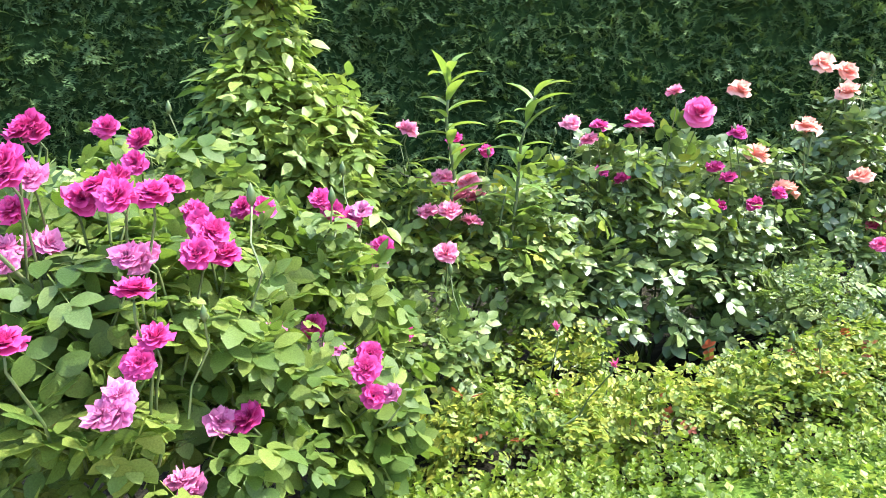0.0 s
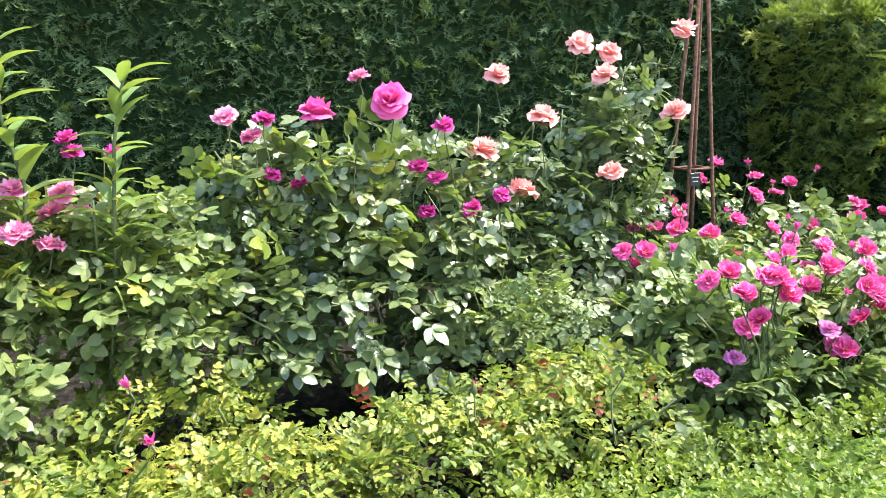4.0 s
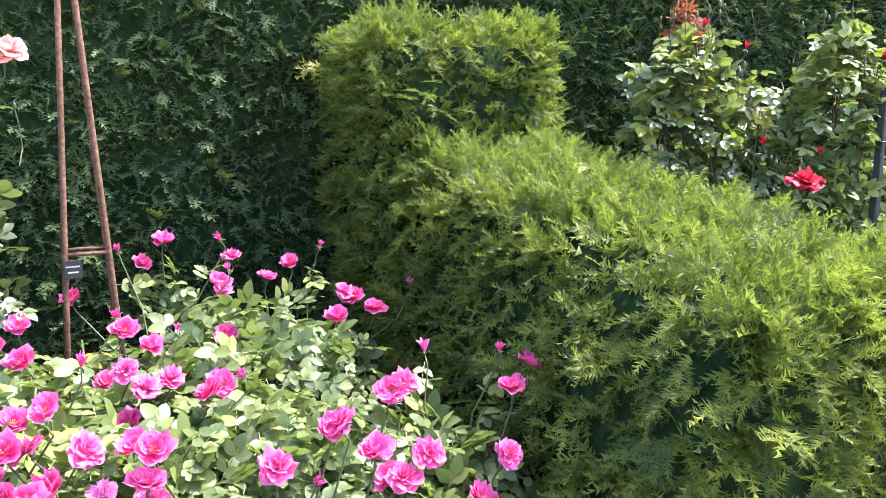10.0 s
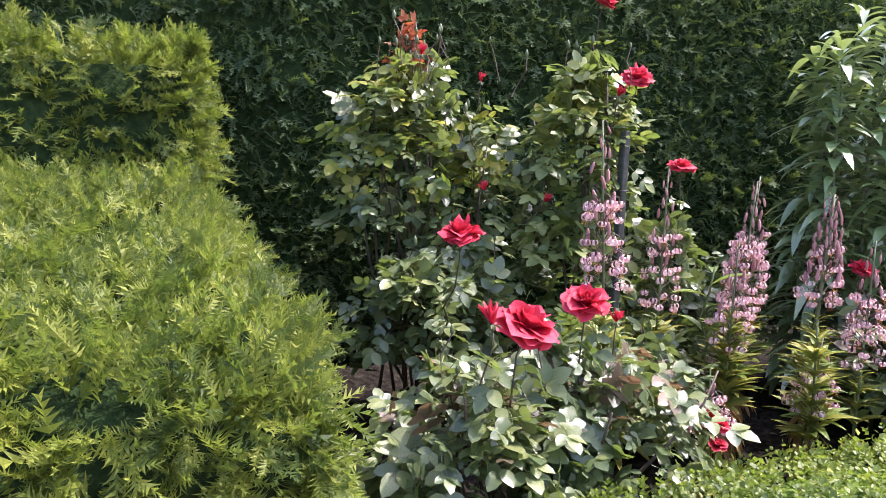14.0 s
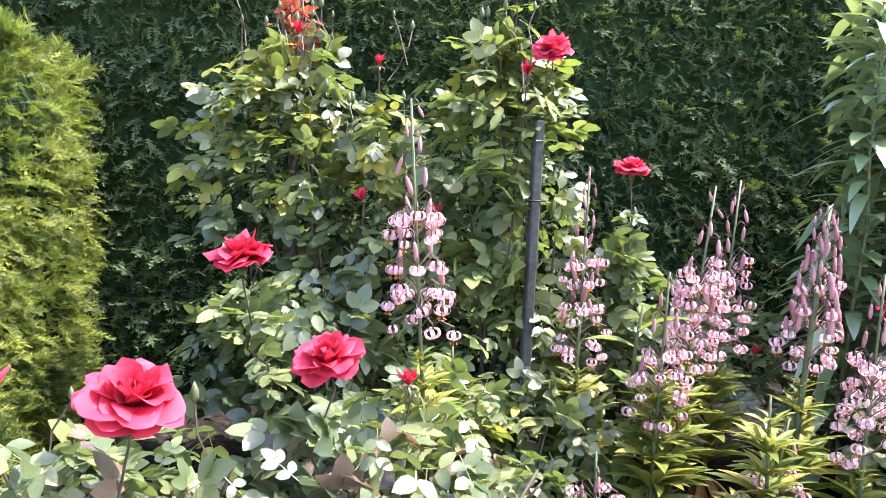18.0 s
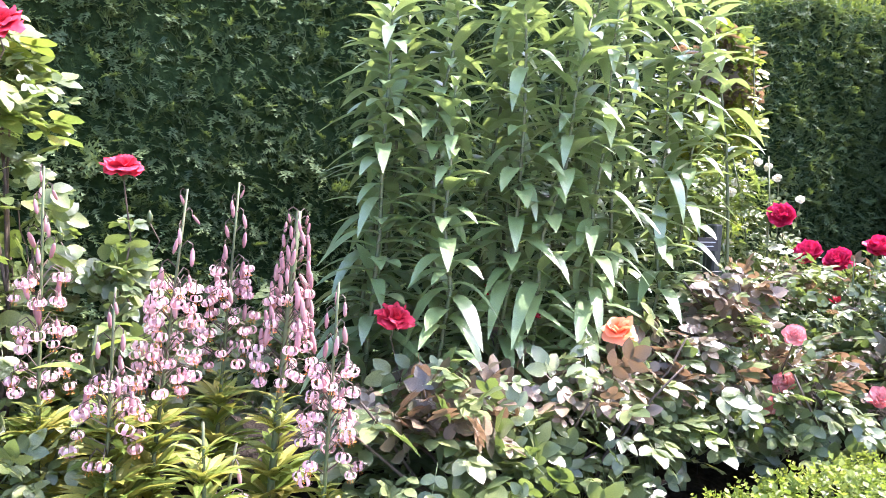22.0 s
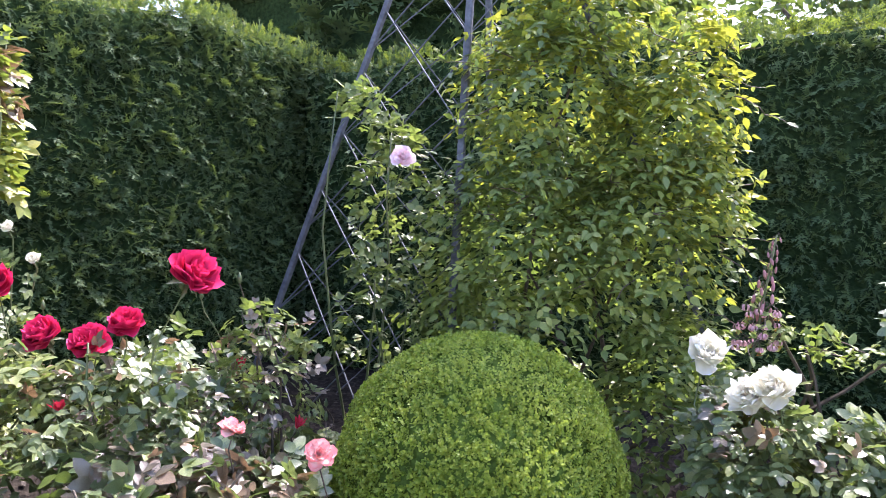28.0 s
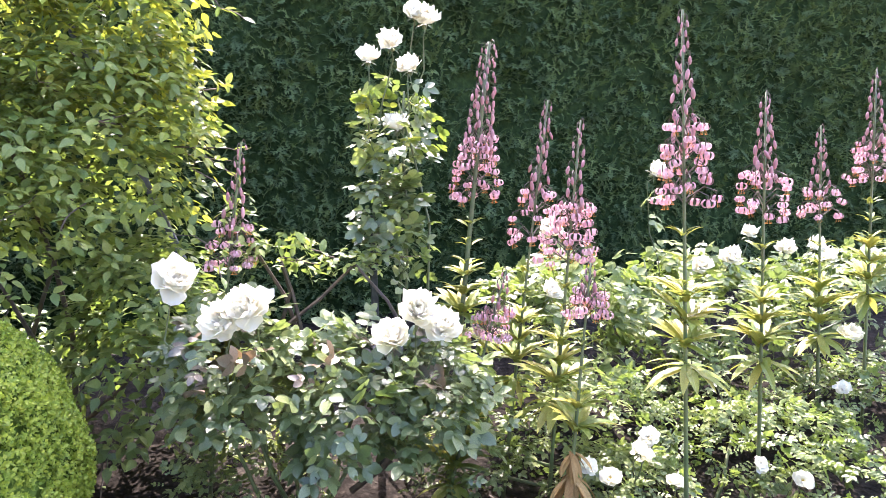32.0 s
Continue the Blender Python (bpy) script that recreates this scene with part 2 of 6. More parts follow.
STAKE_WOOD = plain_mat("green_stained_stake", [(0.3, (0.012, 0.016, 0.013)), (0.7, (0.03, 0.036, 0.028))], 60, 0.75, bump=0.5, dist=0.002)
TAG_BLACK = plain_mat("black_tag", [(0.3, (0.012, 0.012, 0.014)), (0.7, (0.025, 0.025, 0.027))], 80, 0.4, bump=0.1)
TAG_GREY = plain_mat("engraved_grey", [(0.3, (0.35, 0.35, 0.36)), (0.7, (0.5, 0.5, 0.5))], 80, 0.5, bump=0.1)
SOIL = plain_mat("dark_mulch_soil", [(0.25, (0.010, 0.0085, 0.007)), (0.5, (0.022, 0.0185, 0.015)), (0.8, (0.056, 0.046, 0.036))], 28, 1.0, bump=1.0, dist=0.03, detail=9, spec=0.05)
GRAVEL = plain_mat("gravel_path", [(0.25, (0.16, 0.12, 0.09)), (0.5, (0.27, 0.22, 0.17)), (0.8, (0.42, 0.36, 0.29))], 70, 0.95, bump=0.9, dist=0.012, detail=9)
MULCH = plain_mat("bark_chips", [(0.25, (0.03, 0.025, 0.021)), (0.8, (0.14, 0.12, 0.10))], 60, 0.95, spec=0.1)
MAGENTA = petal_mat("magenta_petals", (0.50, 0.012, 0.17), (0.66, 0.05, 0.31), (0.34, 0.006, 0.10), rim=(0.74, 0.12, 0.44))
PURPLE = petal_mat("faded_mauve_petals", (0.50, 0.06, 0.29), (0.70, 0.24, 0.48), (0.36, 0.03, 0.18), rim=(0.68, 0.26, 0.50))
PINKP = petal_mat("rose_pink_petals", (0.80, 0.14, 0.36), (0.90, 0.34, 0.55), (0.66, 0.06, 0.26), rim=(0.93, 0.50, 0.64))
CERISE = petal_mat("cerise_petals", (0.74, 0.02, 0.20), (0.82, 0.10, 0.36), (0.54, 0.008, 0.12), rim=(0.89, 0.30, 0.56))
HYBRID = petal_mat("deep_pink_petals", (0.70, 0.06, 0.30), (0.82, 0.12, 0.40), (0.54, 0.025, 0.20), rim=(0.85, 0.20, 0.48))
CORALP = petal_mat("coral_petals", (0.88, 0.30, 0.27), (0.93, 0.55, 0.50), (0.80, 0.18, 0.17), rim=(0.94, 0.56, 0.51))
REDP = petal_mat("red_petals", (0.46, 0.006, 0.02), (0.60, 0.02, 0.05), (0.28, 0.003, 0.009), 0.25, rim=(0.74, 0.09, 0.14))
CRIMSON = petal_mat("crimson_petals", (0.58, 0.01, 0.06), (0.72, 0.028, 0.13), (0.36, 0.004, 0.025), 0.25, rim=(0.74, 0.06, 0.20))
ORANGEP = petal_mat("orange_petals", (0.92, 0.22, 0.06), (0.95, 0.36, 0.16), (0.85, 0.12, 0.05), rim=(0.96, 0.50, 0.30))
BICOLOR = petal_mat("red_edged_petals", (0.92, 0.72, 0.62), (0.90, 0.50, 0.46), (0.86, 0.30, 0.28), rim=(0.74, 0.03, 0.07))
WHITEP = petal_mat("white_petals", (0.89, 0.86, 0.72), (0.91, 0.89, 0.80), (0.87, 0.80, 0.58), 0.52)
BLUSH = petal_mat("blush_petals", (0.87, 0.57, 0.60), (0.91, 0.72, 0.74), (0.82, 0.42, 0.48), rim=(0.92, 0.80, 0.81))
MARTAGON = petal_mat("dusky_pink_petals", (0.64, 0.37, 0.39), (0.80, 0.62, 0.59), (0.38, 0.12, 0.17), 0.25)
MARTAGON_DUSTY = petal_mat("faded_mauve_lily_petals", (0.50, 0.25, 0.28), (0.66, 0.46, 0.46), (0.34, 0.13, 0.16), 0.2)
MARTBUD = petal_mat("dusky_bud_skin", (0.38, 0.165, 0.18), (0.50, 0.30, 0.28), (0.26, 0.105, 0.11), 0.2)
STAMEN = plain_mat("yellow_stamens", [(0.3, (0.75, 0.50, 0.05)), (0.7, (0.9, 0.75, 0.2))], 200, 0.7)
ORANGE_STAMEN = plain_mat("orange_stamens", [(0.3, (0.5, 0.16, 0.02)), (0.7, (0.7, 0.28, 0.05))], 200, 0.7)

# ---- mesh helpers ----


def fast_mesh(name, V, F, mat, smooth=False, rim=None):
    """One mesh from arrays of corners and of faces that all have the same number of corners."""
    V, F = np.asarray(V, np.float32), np.asarray(F, np.int32)
    me = bpy.data.meshes.new(name)
    k = F.shape[1]
    me.vertices.add(len(V))
    me.loops.add(F.size)
    me.polygons.add(len(F))
    me.vertices.foreach_set("co", V.ravel())
    me.loops.foreach_set("vertex_index", F.ravel())
    me.polygons.foreach_set("loop_start", np.arange(0, F.size, k, dtype=np.int32))
    me.polygons.foreach_set("use_smooth", np.full(len(F), smooth))
    me.update(calc_edges=True)
    me.validate()
    if rim is not None:
        me.attributes.new("rim", 'FLOAT', 'POINT').data.foreach_set("value", np.asarray(rim, np.float32))
    if mat:
        me.materials.append(mat)
    return me


def bm_mesh(name, bm, mat, smooth=False):
    me = bpy.data.meshes.new(name)
    bm.to_mesh(me)
    bm.free()
    me.materials.append(mat)
    if smooth:
        me.polygons.foreach_set("use_smooth", [True] * len(me.polygons))
    return me


def part(name, data, parent, label="", m=None, kind=""):
    """One mesh object under a thing or a part, its own pose given in the parent's space."""
    ob = new(name, data)
    ob.parent = parent
    if m is not None:
        ob.matrix_basis = m
    return tagged(ob, label=label, kind=kind)


def thing(name, at, label, category, group="", kind=""):
    ob = new(name)
    ob.empty_display_size = 0.05
    ob.location = at
    return tagged(ob, label, category, group, kind)


def unit(a):
    return a / np.maximum(np.linalg.norm(a, axis=-1, keepdims=True), 1e-9)


def frames_of(along, up):
    """Turns (N,3,3) whose y runs along and whose z lies near up."""
    y = unit(along)
    x = unit(np.cross(y, up))
    return np.stack([x, y, np.cross(x, y)], -1)


def stamp(V, F, turns, places, sizes):
    """Many copies of a small template as one set of arrays."""
    n = len(places)
    out = np.einsum('nij,vj->nvi', turns, V) * np.asarray(sizes)[:, None, None] + np.asarray(places)[:, None, :]
    faces = F[None] + (np.arange(n) * len(V))[:, None, None]
    return out.reshape(-1, 3), faces.reshape(-1, F.shape[1])


def merge(pieces):
    V, F, n = [], [], 0
    for v, f in pieces:
        V.append(v)
        F.append(f + n)
        n += len(v)
    return np.concatenate(V), np.concatenate(F)


def leaflet(length=1.0, width=0.6, fold=0.12, droop=0.15, point=False):
    """An ovate leaf along +y: a midrib with two rounded sides, folded and drooping, its margin slightly waved."""
    shape = ((0.08, 0.24), (0.3, 0.47), (0.58, 0.4), (0.82, 0.17)) if point else ((0.05, 0.2), (0.24, 0.44), (0.5, 0.5), (0.8, 0.33))
    mid = [(0, y * length, -droop * y ** 2 * length) for y in (0, 0.28, 0.6, 1.0)]
    side = [[(s * w * width, y * length, (fold + 0.06 * (k % 2) * s) * w * 2 * width - droop * y ** 2 * length) for k, (y, w) in enumerate(shape)] for s in (-1, 1)]
    V = np.array(mid + side[0] + side[1])
    F = []
    for k, o in ((0, 4), (1, 8)):
        t = [(0, 1, o), (1, o + 1, o), (1, 2, o + 1), (2, o + 2, o + 1), (2, o + 3, o + 2), (2, 3, o + 3)]
        F += [(a, c, b) if k else (a, b, c) for a, b, c in t]
    return V, np.array(F)


def small_leaflet(length=1.0, width=0.6, fold=0.2):
    """A small oval leaf of two folded halves."""
    w = width / 2
    V = np.array([(0, 0, 0), (-w, 0.34 * length, fold * w), (-0.72 * w, 0.7 * length, fold * w * 0.6), (0, length, -0.1 * length), (0.72 * w, 0.7 * length, fold * w * 0.6), (w, 0.34 * length, fold * w)])
    return V, np.array([(0, 2, 1), (0, 3, 2), (0, 4, 3), (0, 5, 4)])


def lance(length=1.0, width=0.16, droop=0.35, fold=0.1, n=6):
    """A long leaf along +y that arches down."""
    s = np.linspace(0, 1, n)
    y = length * (s - 0.18 * droop * s ** 2)
    z = length * (0.12 * s - droop * s ** 2)
    w = width * np.sin(np.pi * np.clip(s * 0.93 + 0.07, 0, 1)) ** 0.8 * 0.5
    w[-1] = 0.001
    V = np.concatenate([np.stack([-w, y, z + fold * w * 2], 1), np.stack([0 * w, y, z], 1), np.stack([w, y, z + fold * w * 2], 1)])
    F = []
    for i in range(n - 1):
        for a, b in ((0, n), (n, 2 * n)):
            F += [(a + i, b + i, b + i + 1), (a + i, b + i + 1, a + i + 1)]
    return V, np.array(F)


def turn_z(a):
    c, s = math.cos(a), math.sin(a)
    return np.array([[c, -s, 0], [s, c, 0], [0, 0, 1.0]])


def compound_leaf(pairs=2, size=1.0, droop=0.2, fine=True, point=False):
    """A rose leaf: a thin stalk, pairs of leaflets and one at the tip."""
    lv, lf = leaflet(0.42 if point else 0.38, 0.25, 0.09, 0.18, point) if fine else small_leaflet(0.36, 0.25)
    pieces = [(lv + np.array([0, 0.58, -droop * 0.34]), lf)]
    for k in range(pairs):
        y = 0.28 if point else 0.54 - 0.30 * k
        for s in (-1, 1):
            pieces.append((lv @ turn_z(-s * 1.05).T * (0.88 - 0.12 * k) + np.array([0, y, -droop * y * y]), lf))
    st = np.array([(-0.008, 0, 0), (0.008, 0, 0), (0.004, 0.6, -droop * 0.36), (-0.004, 0.6, -droop * 0.36)])
    pieces.append((st, np.array([(0, 1, 2), (0, 2, 3)])))
    V, F = merge(pieces)
    return V * size, F


def yew_spray(seed, pairs=10, side_pairs=6, needle=0.2, sides=(0.14, 0.28, 0.42, 0.58)):
    """A flat yew branchlet along +y: a leading twig and side twigs, each with two ranks of needles."""
    g = np.random.default_rng(seed)
    V, F = [], []

    def twig(start, turn, length, count):
        d, n0 = turn_z(turn), len(V)
        for k in range(count + 1):
            f = k / count
            V.append(np.array(start) + d @ np.array([0, f * length, 0]) + np.array([0, 0, -0.16 * (f * length) ** 2]))
        for k in range(count):
            f = (k + 0.5) / count
            for s in (-1, 1):
                size = needle * (1.0 - 0.45 * f ** 2) * g.uniform(0.75, 1.15)
                R = turn_z(turn - s * (1.2 - 0.75 * f + g.normal(0, 0.13)))
                tip = (V[n0 + k] + V[n0 + k + 1]) / 2 + R @ np.array([0, size, 0]) + np.array([0, 0, g.normal(0.03, 0.05)])
                F.append((n0 + k, n0 + k + 1, len(V)) if s < 0 else (n0 + k + 1, n0 + k, len(V)))
                V.append(tip)
    twig((0, 0, 0), 0, 1.0, pairs)
    for k, y in enumerate(sides):
        s = 1 if k % 2 else -1
        twig((0, y, -0.16 * y * y), -s * g.uniform(0.6, 0.95), (0.62 - 0.45 * y) * g.uniform(0.8, 1.15), side_pairs)
    return np.array(V), np.array(F)


def box_sprig(leaves=8):
    """A box shoot along +y with small oval leaves in pairs."""
    pieces = []
    lf = np.array([(0, 0, 0), (-0.15, 0.19, 0.03), (0, 0.36, 0.0), (0.15, 0.19, 0.03)])
    f = np.array([(0, 1, 2), (0, 2, 3)])
    for k in range(leaves):
        a = k * 2.2
        y = 0.1 + 0.75 * (k // 2) / (leaves / 2)
        tilt = 1.25 - 0.6 * k / leaves
        out = np.array([math.cos(a) * math.sin(tilt), math.cos(tilt), math.sin(a) * math.sin(tilt)])
        R = frames_of(out[None], np.array([[0.1, 1.0, 0.2]]))[0]
        pieces.append((lf @ R.T * (1.0 - 0.3 * k / leaves) + np.array([0, y, 0]), f))
    return merge(pieces)


def tube(points, radii, sides=6, cap=True):
    """A tapered pipe through points, as triangles."""
    P = np.asarray(points, float)
    d = unit(np.gradient(P, axis=0))
    ref = np.array([0.31, 0.95, 0.05]) if abs(d[0][2]) > 0.7 else np.array([0, 0, 1.0])
    x = unit(np.cross(d, ref))
    y = np.cross(d, x)
    a = np.linspace(0, 2 * np.pi, sides, endpoint=False)
    r = np.broadcast_to(np.asarray(radii, float), (len(P),))
    V = (P[:, None] + r[:, None, None] * (np.cos(a)[None, :, None] * x[:, None] + np.sin(a)[None, :, None] * y[:, None])).reshape(-1, 3)
    F = []
    for i in range(len(P) - 1):
        for j in range(sides):
            k = (j + 1) % sides
            p, q = i * sides, (i + 1) * sides
            F += [(p + j, p + k, q + k), (p + j, q + k, q + j)]
    if cap:
        e = (len(P) - 1) * sides
        F += [(e, e + j, e + j + 1) for j in range(1, sides - 1)]
        F += [(0, j + 1, j) for j in range(1, sides - 1)]
    return V, np.array(F)


def bent(a, b, bow=0.05, n=7, seed=0):
    """Points from a to b with a bow and a slight wander."""
    g = np.random.default_rng(seed)
    s = np.linspace(0, 1, n)[:, None]
    side = g.normal(size=3) * np.array([1, 1, 0.15])
    wob = g.normal(size=(n, 3)) * 0.012
    wob[0] = wob[-1] = 0
    return np.asarray(a) * (1 - s) + np.asarray(b) * s + np.sin(np.pi * s) * side * bow + wob * np.array([1, 1, 0.3])


def box_bm(bm, size, at=(0, 0, 0), bevel=0.0):
    r = bmesh.ops.create_cube(bm, size=1.0, matrix=Matrix.Translation(at) @ Matrix.Diagonal((*size, 1)))
    if bevel:
        es = list({e for v in r["verts"] for e in v.link_edges})
        bmesh.ops.bevel(bm, geom=es, offset=bevel, segments=1, affect='EDGES')
    return bm


# ---- ground ----


def soil_height(x, y):
    """Level gravel at 0, beds that rise towards the hedges."""
    front = edging_line(x)
    bed = np.clip((y - front) / 0.35, 0, 1) * 0.06 + np.clip((y - front - 0.3) / (3.7 - front), 0, 1) * 0.18
    side = np.clip((x - 9.35) / 0.3, 0, 1) * 0.05 + np.clip((x - 9.8) / 2.6, 0, 1) * 0.15
    return np.where((x > 9.35) & (y < front + 0.1), np.maximum(bed, side), bed)


def edging_line(x):
    """The middle of the box edging along the long bed."""
    x = np.asarray(x, float)
    return np.interp(x, [-6, 1.0, 2.0, 3.7, 6.0, 8.0, 9.4, 14], [1.25, 1.30, 1.42, 1.55, 1.72, 1.68, 1.52, 1.3])


def grid_mesh(name, xs, ys, zf, mat):
    X, Y = np.meshgrid(xs, ys, indexing="ij")
    Z = zf(X, Y)
    n = len(ys)
    V = np.stack([X, Y, Z], -1).reshape(-1, 3)
    i, j = np.meshgrid(np.arange(len(xs) - 1), np.arange(n - 1), indexing="ij")
    q = (i * n + j).ravel()
    F = np.stack([q, q + n, q + n + 1, q + 1], 1)
    return fast_mesh(name, V, F, mat, True)


def bumpy(amp, scale):
    def f(X, Y):
        out = np.zeros(X.shape)
        for idx in np.ndindex(X.shape):
            out[idx] = noise.fractal(Vector((X[idx] * scale, Y[idx] * scale, 0.3)), 1.0, 2.0, 3) * amp
        return out
    return f


far = np.concatenate([np.linspace(-600, -20, 12), np.linspace(-12, 26, 30), np.linspace(40, 600, 12)])
ground = new("ground", grid_mesh("ground", far, far, lambda X, Y: X * 0 - 0.03, GRAVEL))
tagged(ground, "gravelly brown garden ground", "ground", kind="structure")
_b1 = bumpy(0.012, 9.0)
pav = new("pavement_path", grid_mesh("path", np.linspace(-4, 13.5, 130), np.linspace(-4, 4.4, 70), lambda X, Y: _b1(X, Y) * 0.4 - 0.006, GRAVEL))
tagged(pav, "fine brown gravel garden path", "path", kind="structure")
_b2 = bumpy(0.03, 6.0)


def bed_z(X, Y):
    h = soil_height(X, Y)
    return np.where(h > 0.004, h + _b2(X, Y) * np.clip(h / 0.08, 0, 1), -0.05)


bed = new("ground_bed", grid_mesh("bed", np.linspace(-4, 12.8, 190), np.linspace(-4, 4.3, 90), bed_z, SOIL))
tagged(bed, "dark crumbly mulched soil of the rose bed", "soil", kind="structure")
# loose bark and dead leaves on the soil
n = 2600
px, py = rng.uniform(-1.5, 12.2, n), rng.uniform(-2.5, 3.9, n)
keep = (soil_height(px, py) > 0.03)
px, py = px[keep], py[keep]
chip = np.array([(-0.5, -0.2, 0), (0.5, -0.15, 0.05), (0.45, 0.2, 0), (-0.4, 0.22, 0.08), (0, 0, 0.16)])
chipf = np.array([(0, 1, 4), (1, 2, 4), (2, 3, 4), (3, 0, 4)])
d = np.stack([np.cos(px * 91), np.sin(px * 91), rng.normal(0, 0.2, len(px))], 1)
V, F = stamp(chip, chipf, frames_of(d, np.array([[0, 0, 1.0]]) + rng.normal(0, 0.25, (len(px), 3))), np.stack([px, py, soil_height(px, py) + 0.012], 1), rng.uniform(0.015, 0.045, len(px)))
tagged(new("bark_mulch", fast_mesh("mulch", V, F, MULCH)), "scattered brown bark chips and dry leaves on soil", "mulch", kind="stuff")

# ---- hedges ----


def rounded_block(name, lo, hi, mat, cell=0.16, amp=0.03, r=0.08):
    """A clipped hedge's inner mass: a block with soft corners and an uneven face."""
    lo, hi = np.array(lo, float), np.array(hi, float)
    V, F = [], []
    size = hi - lo
    for ax in range(3):
        u, v = [k for k in range(3) if k != ax]
        nu, nv = max(2, int(size[u] / cell)), max(2, int(size[v] / cell))
        for side in (0, 1):
            if ax == 2 and side == 0:
                continue
            U, W = np.meshgrid(np.linspace(0, 1, nu + 1), np.linspace(0, 1, nv + 1), indexing="ij")
            P = np.zeros((*U.shape, 3))
            P[..., u], P[..., v], P[..., ax] = lo[u] + U * size[u], lo[v] + W * size[v], (hi if side else lo)[ax]
            base = sum(len(a) for a in V)
            V.append(P.reshape(-1, 3))
            i, j = np.meshgrid(np.arange(nu), np.arange(nv), indexing="ij")
            q = (i * (nv + 1) + j).ravel() + base
            f = np.stack([q, q + nv + 1, q + nv + 2, q + 1], 1)
            flip = (side == 0) ^ (ax == 1)
            F.append(f[:, ::-1] if flip else f)
    V, F = np.concatenate(V), np.concatenate(F)
    mid = (lo + hi) / 2
    core_lo, core_hi = lo + r, hi - r
    core = np.clip(V, np.minimum(core_lo, mid), np.maximum(core_hi, mid))
    off = V - core
    V = core + unit(off) * np.minimum(np.linalg.norm(off, axis=1, keepdims=True), r)
    out = unit(V - np.clip(V, lo + r * 1.2, hi - r * 1.2))
    k = np.array([noise.fractal(Vector(p * 2.2), 1.0, 2.0, 3) for p in V])
    V = V + out * (k * amp * 2.0)[:, None]
    me = fast_mesh(name, V, F, mat, True)
    b2 = bmesh.new()
    b2.from_mesh(me)
    bmesh.ops.remove_doubles(b2, verts=b2.verts, dist=0.002)
    b2.to_mesh(me)
    b2.free()
    return me


def face_points(lo, hi, density, faces, g):
    """Random places on chosen faces of a block, with the way out of each."""
    lo, hi = np.array(lo, float), np.array(hi, float)
    P, N = [], []
    for ax, side in faces:
        u, v = [k for k in range(3) if k != ax]
        n = int((hi - lo)[u] * (hi - lo)[v] * density)
        p = np.zeros((n, 3))
        p[:, u], p[:, v] = g.uniform(lo[u], hi[u], n), g.uniform(lo[v], hi[v], n)
        p[:, ax] = (hi if side else lo)[ax]
        w = np.zeros((n, 3))
        w[:, ax] = 1 if side else -1
        P.append(p)
        N.append(w)
    P, N = np.concatenate(P), np.concatenate(N)
    k = np.array([noise.fractal(Vector(p * 2.2), 1.0, 2.0, 3) for p in P])
    return P + N * (k * 0.055)[:, None], N


def sprays(templates, P, N, g, size, lift=0.0, spread=0.7, sink=(-0.075, 0.015)):
    """Yew branchlets that stand out of a clipped face: level and drooping on the sides, upright on the top."""
    n = len(P)
    t = g.normal(size=(n, 3))
    t = unit(t - np.sum(t * N, 1)[:, None] * N)
    flat = 1 - np.clip(N[:, 2:3], 0, 1)
    along = N * g.uniform(0.3, 1.0, (n, 1)) + t * spread * g.uniform(0.3, 1.2, (n, 1)) + np.array([0, 0, 1.0]) * (g.normal(lift, 0.3, (n, 1)) * flat)
    up = np.array([0, 0, 1.0]) * flat + N * 0.45 + g.normal(0, 0.35, (n, 3)) + g.normal(0, 0.8, (n, 3)) * (1 - flat)
    Q = P + N * g.uniform(sink[0], sink[1], (n, 1))
    R, sz, pick = frames_of(along, up), size * g.uniform(0.65, 1.25, n), g.integers(0, len(templates), n)
    return merge([stamp(*tm, R[pick == k], Q[pick == k], sz[pick == k]) for k, tm in enumerate(templates)])


def reshape(me_or_v, form):
    """Bends the points of a clipped block with form(points)."""
    if isinstance(me_or_v, np.ndarray):
        return form(me_or_v)
    co = np.empty(len(me_or_v.vertices) * 3, np.float32)
    me_or_v.vertices.foreach_get("co", co)
    me_or_v.vertices.foreach_set("co", form(co.reshape(-1, 3)).astype(np.float32).ravel())
    me_or_v.update()
    return me_or_v


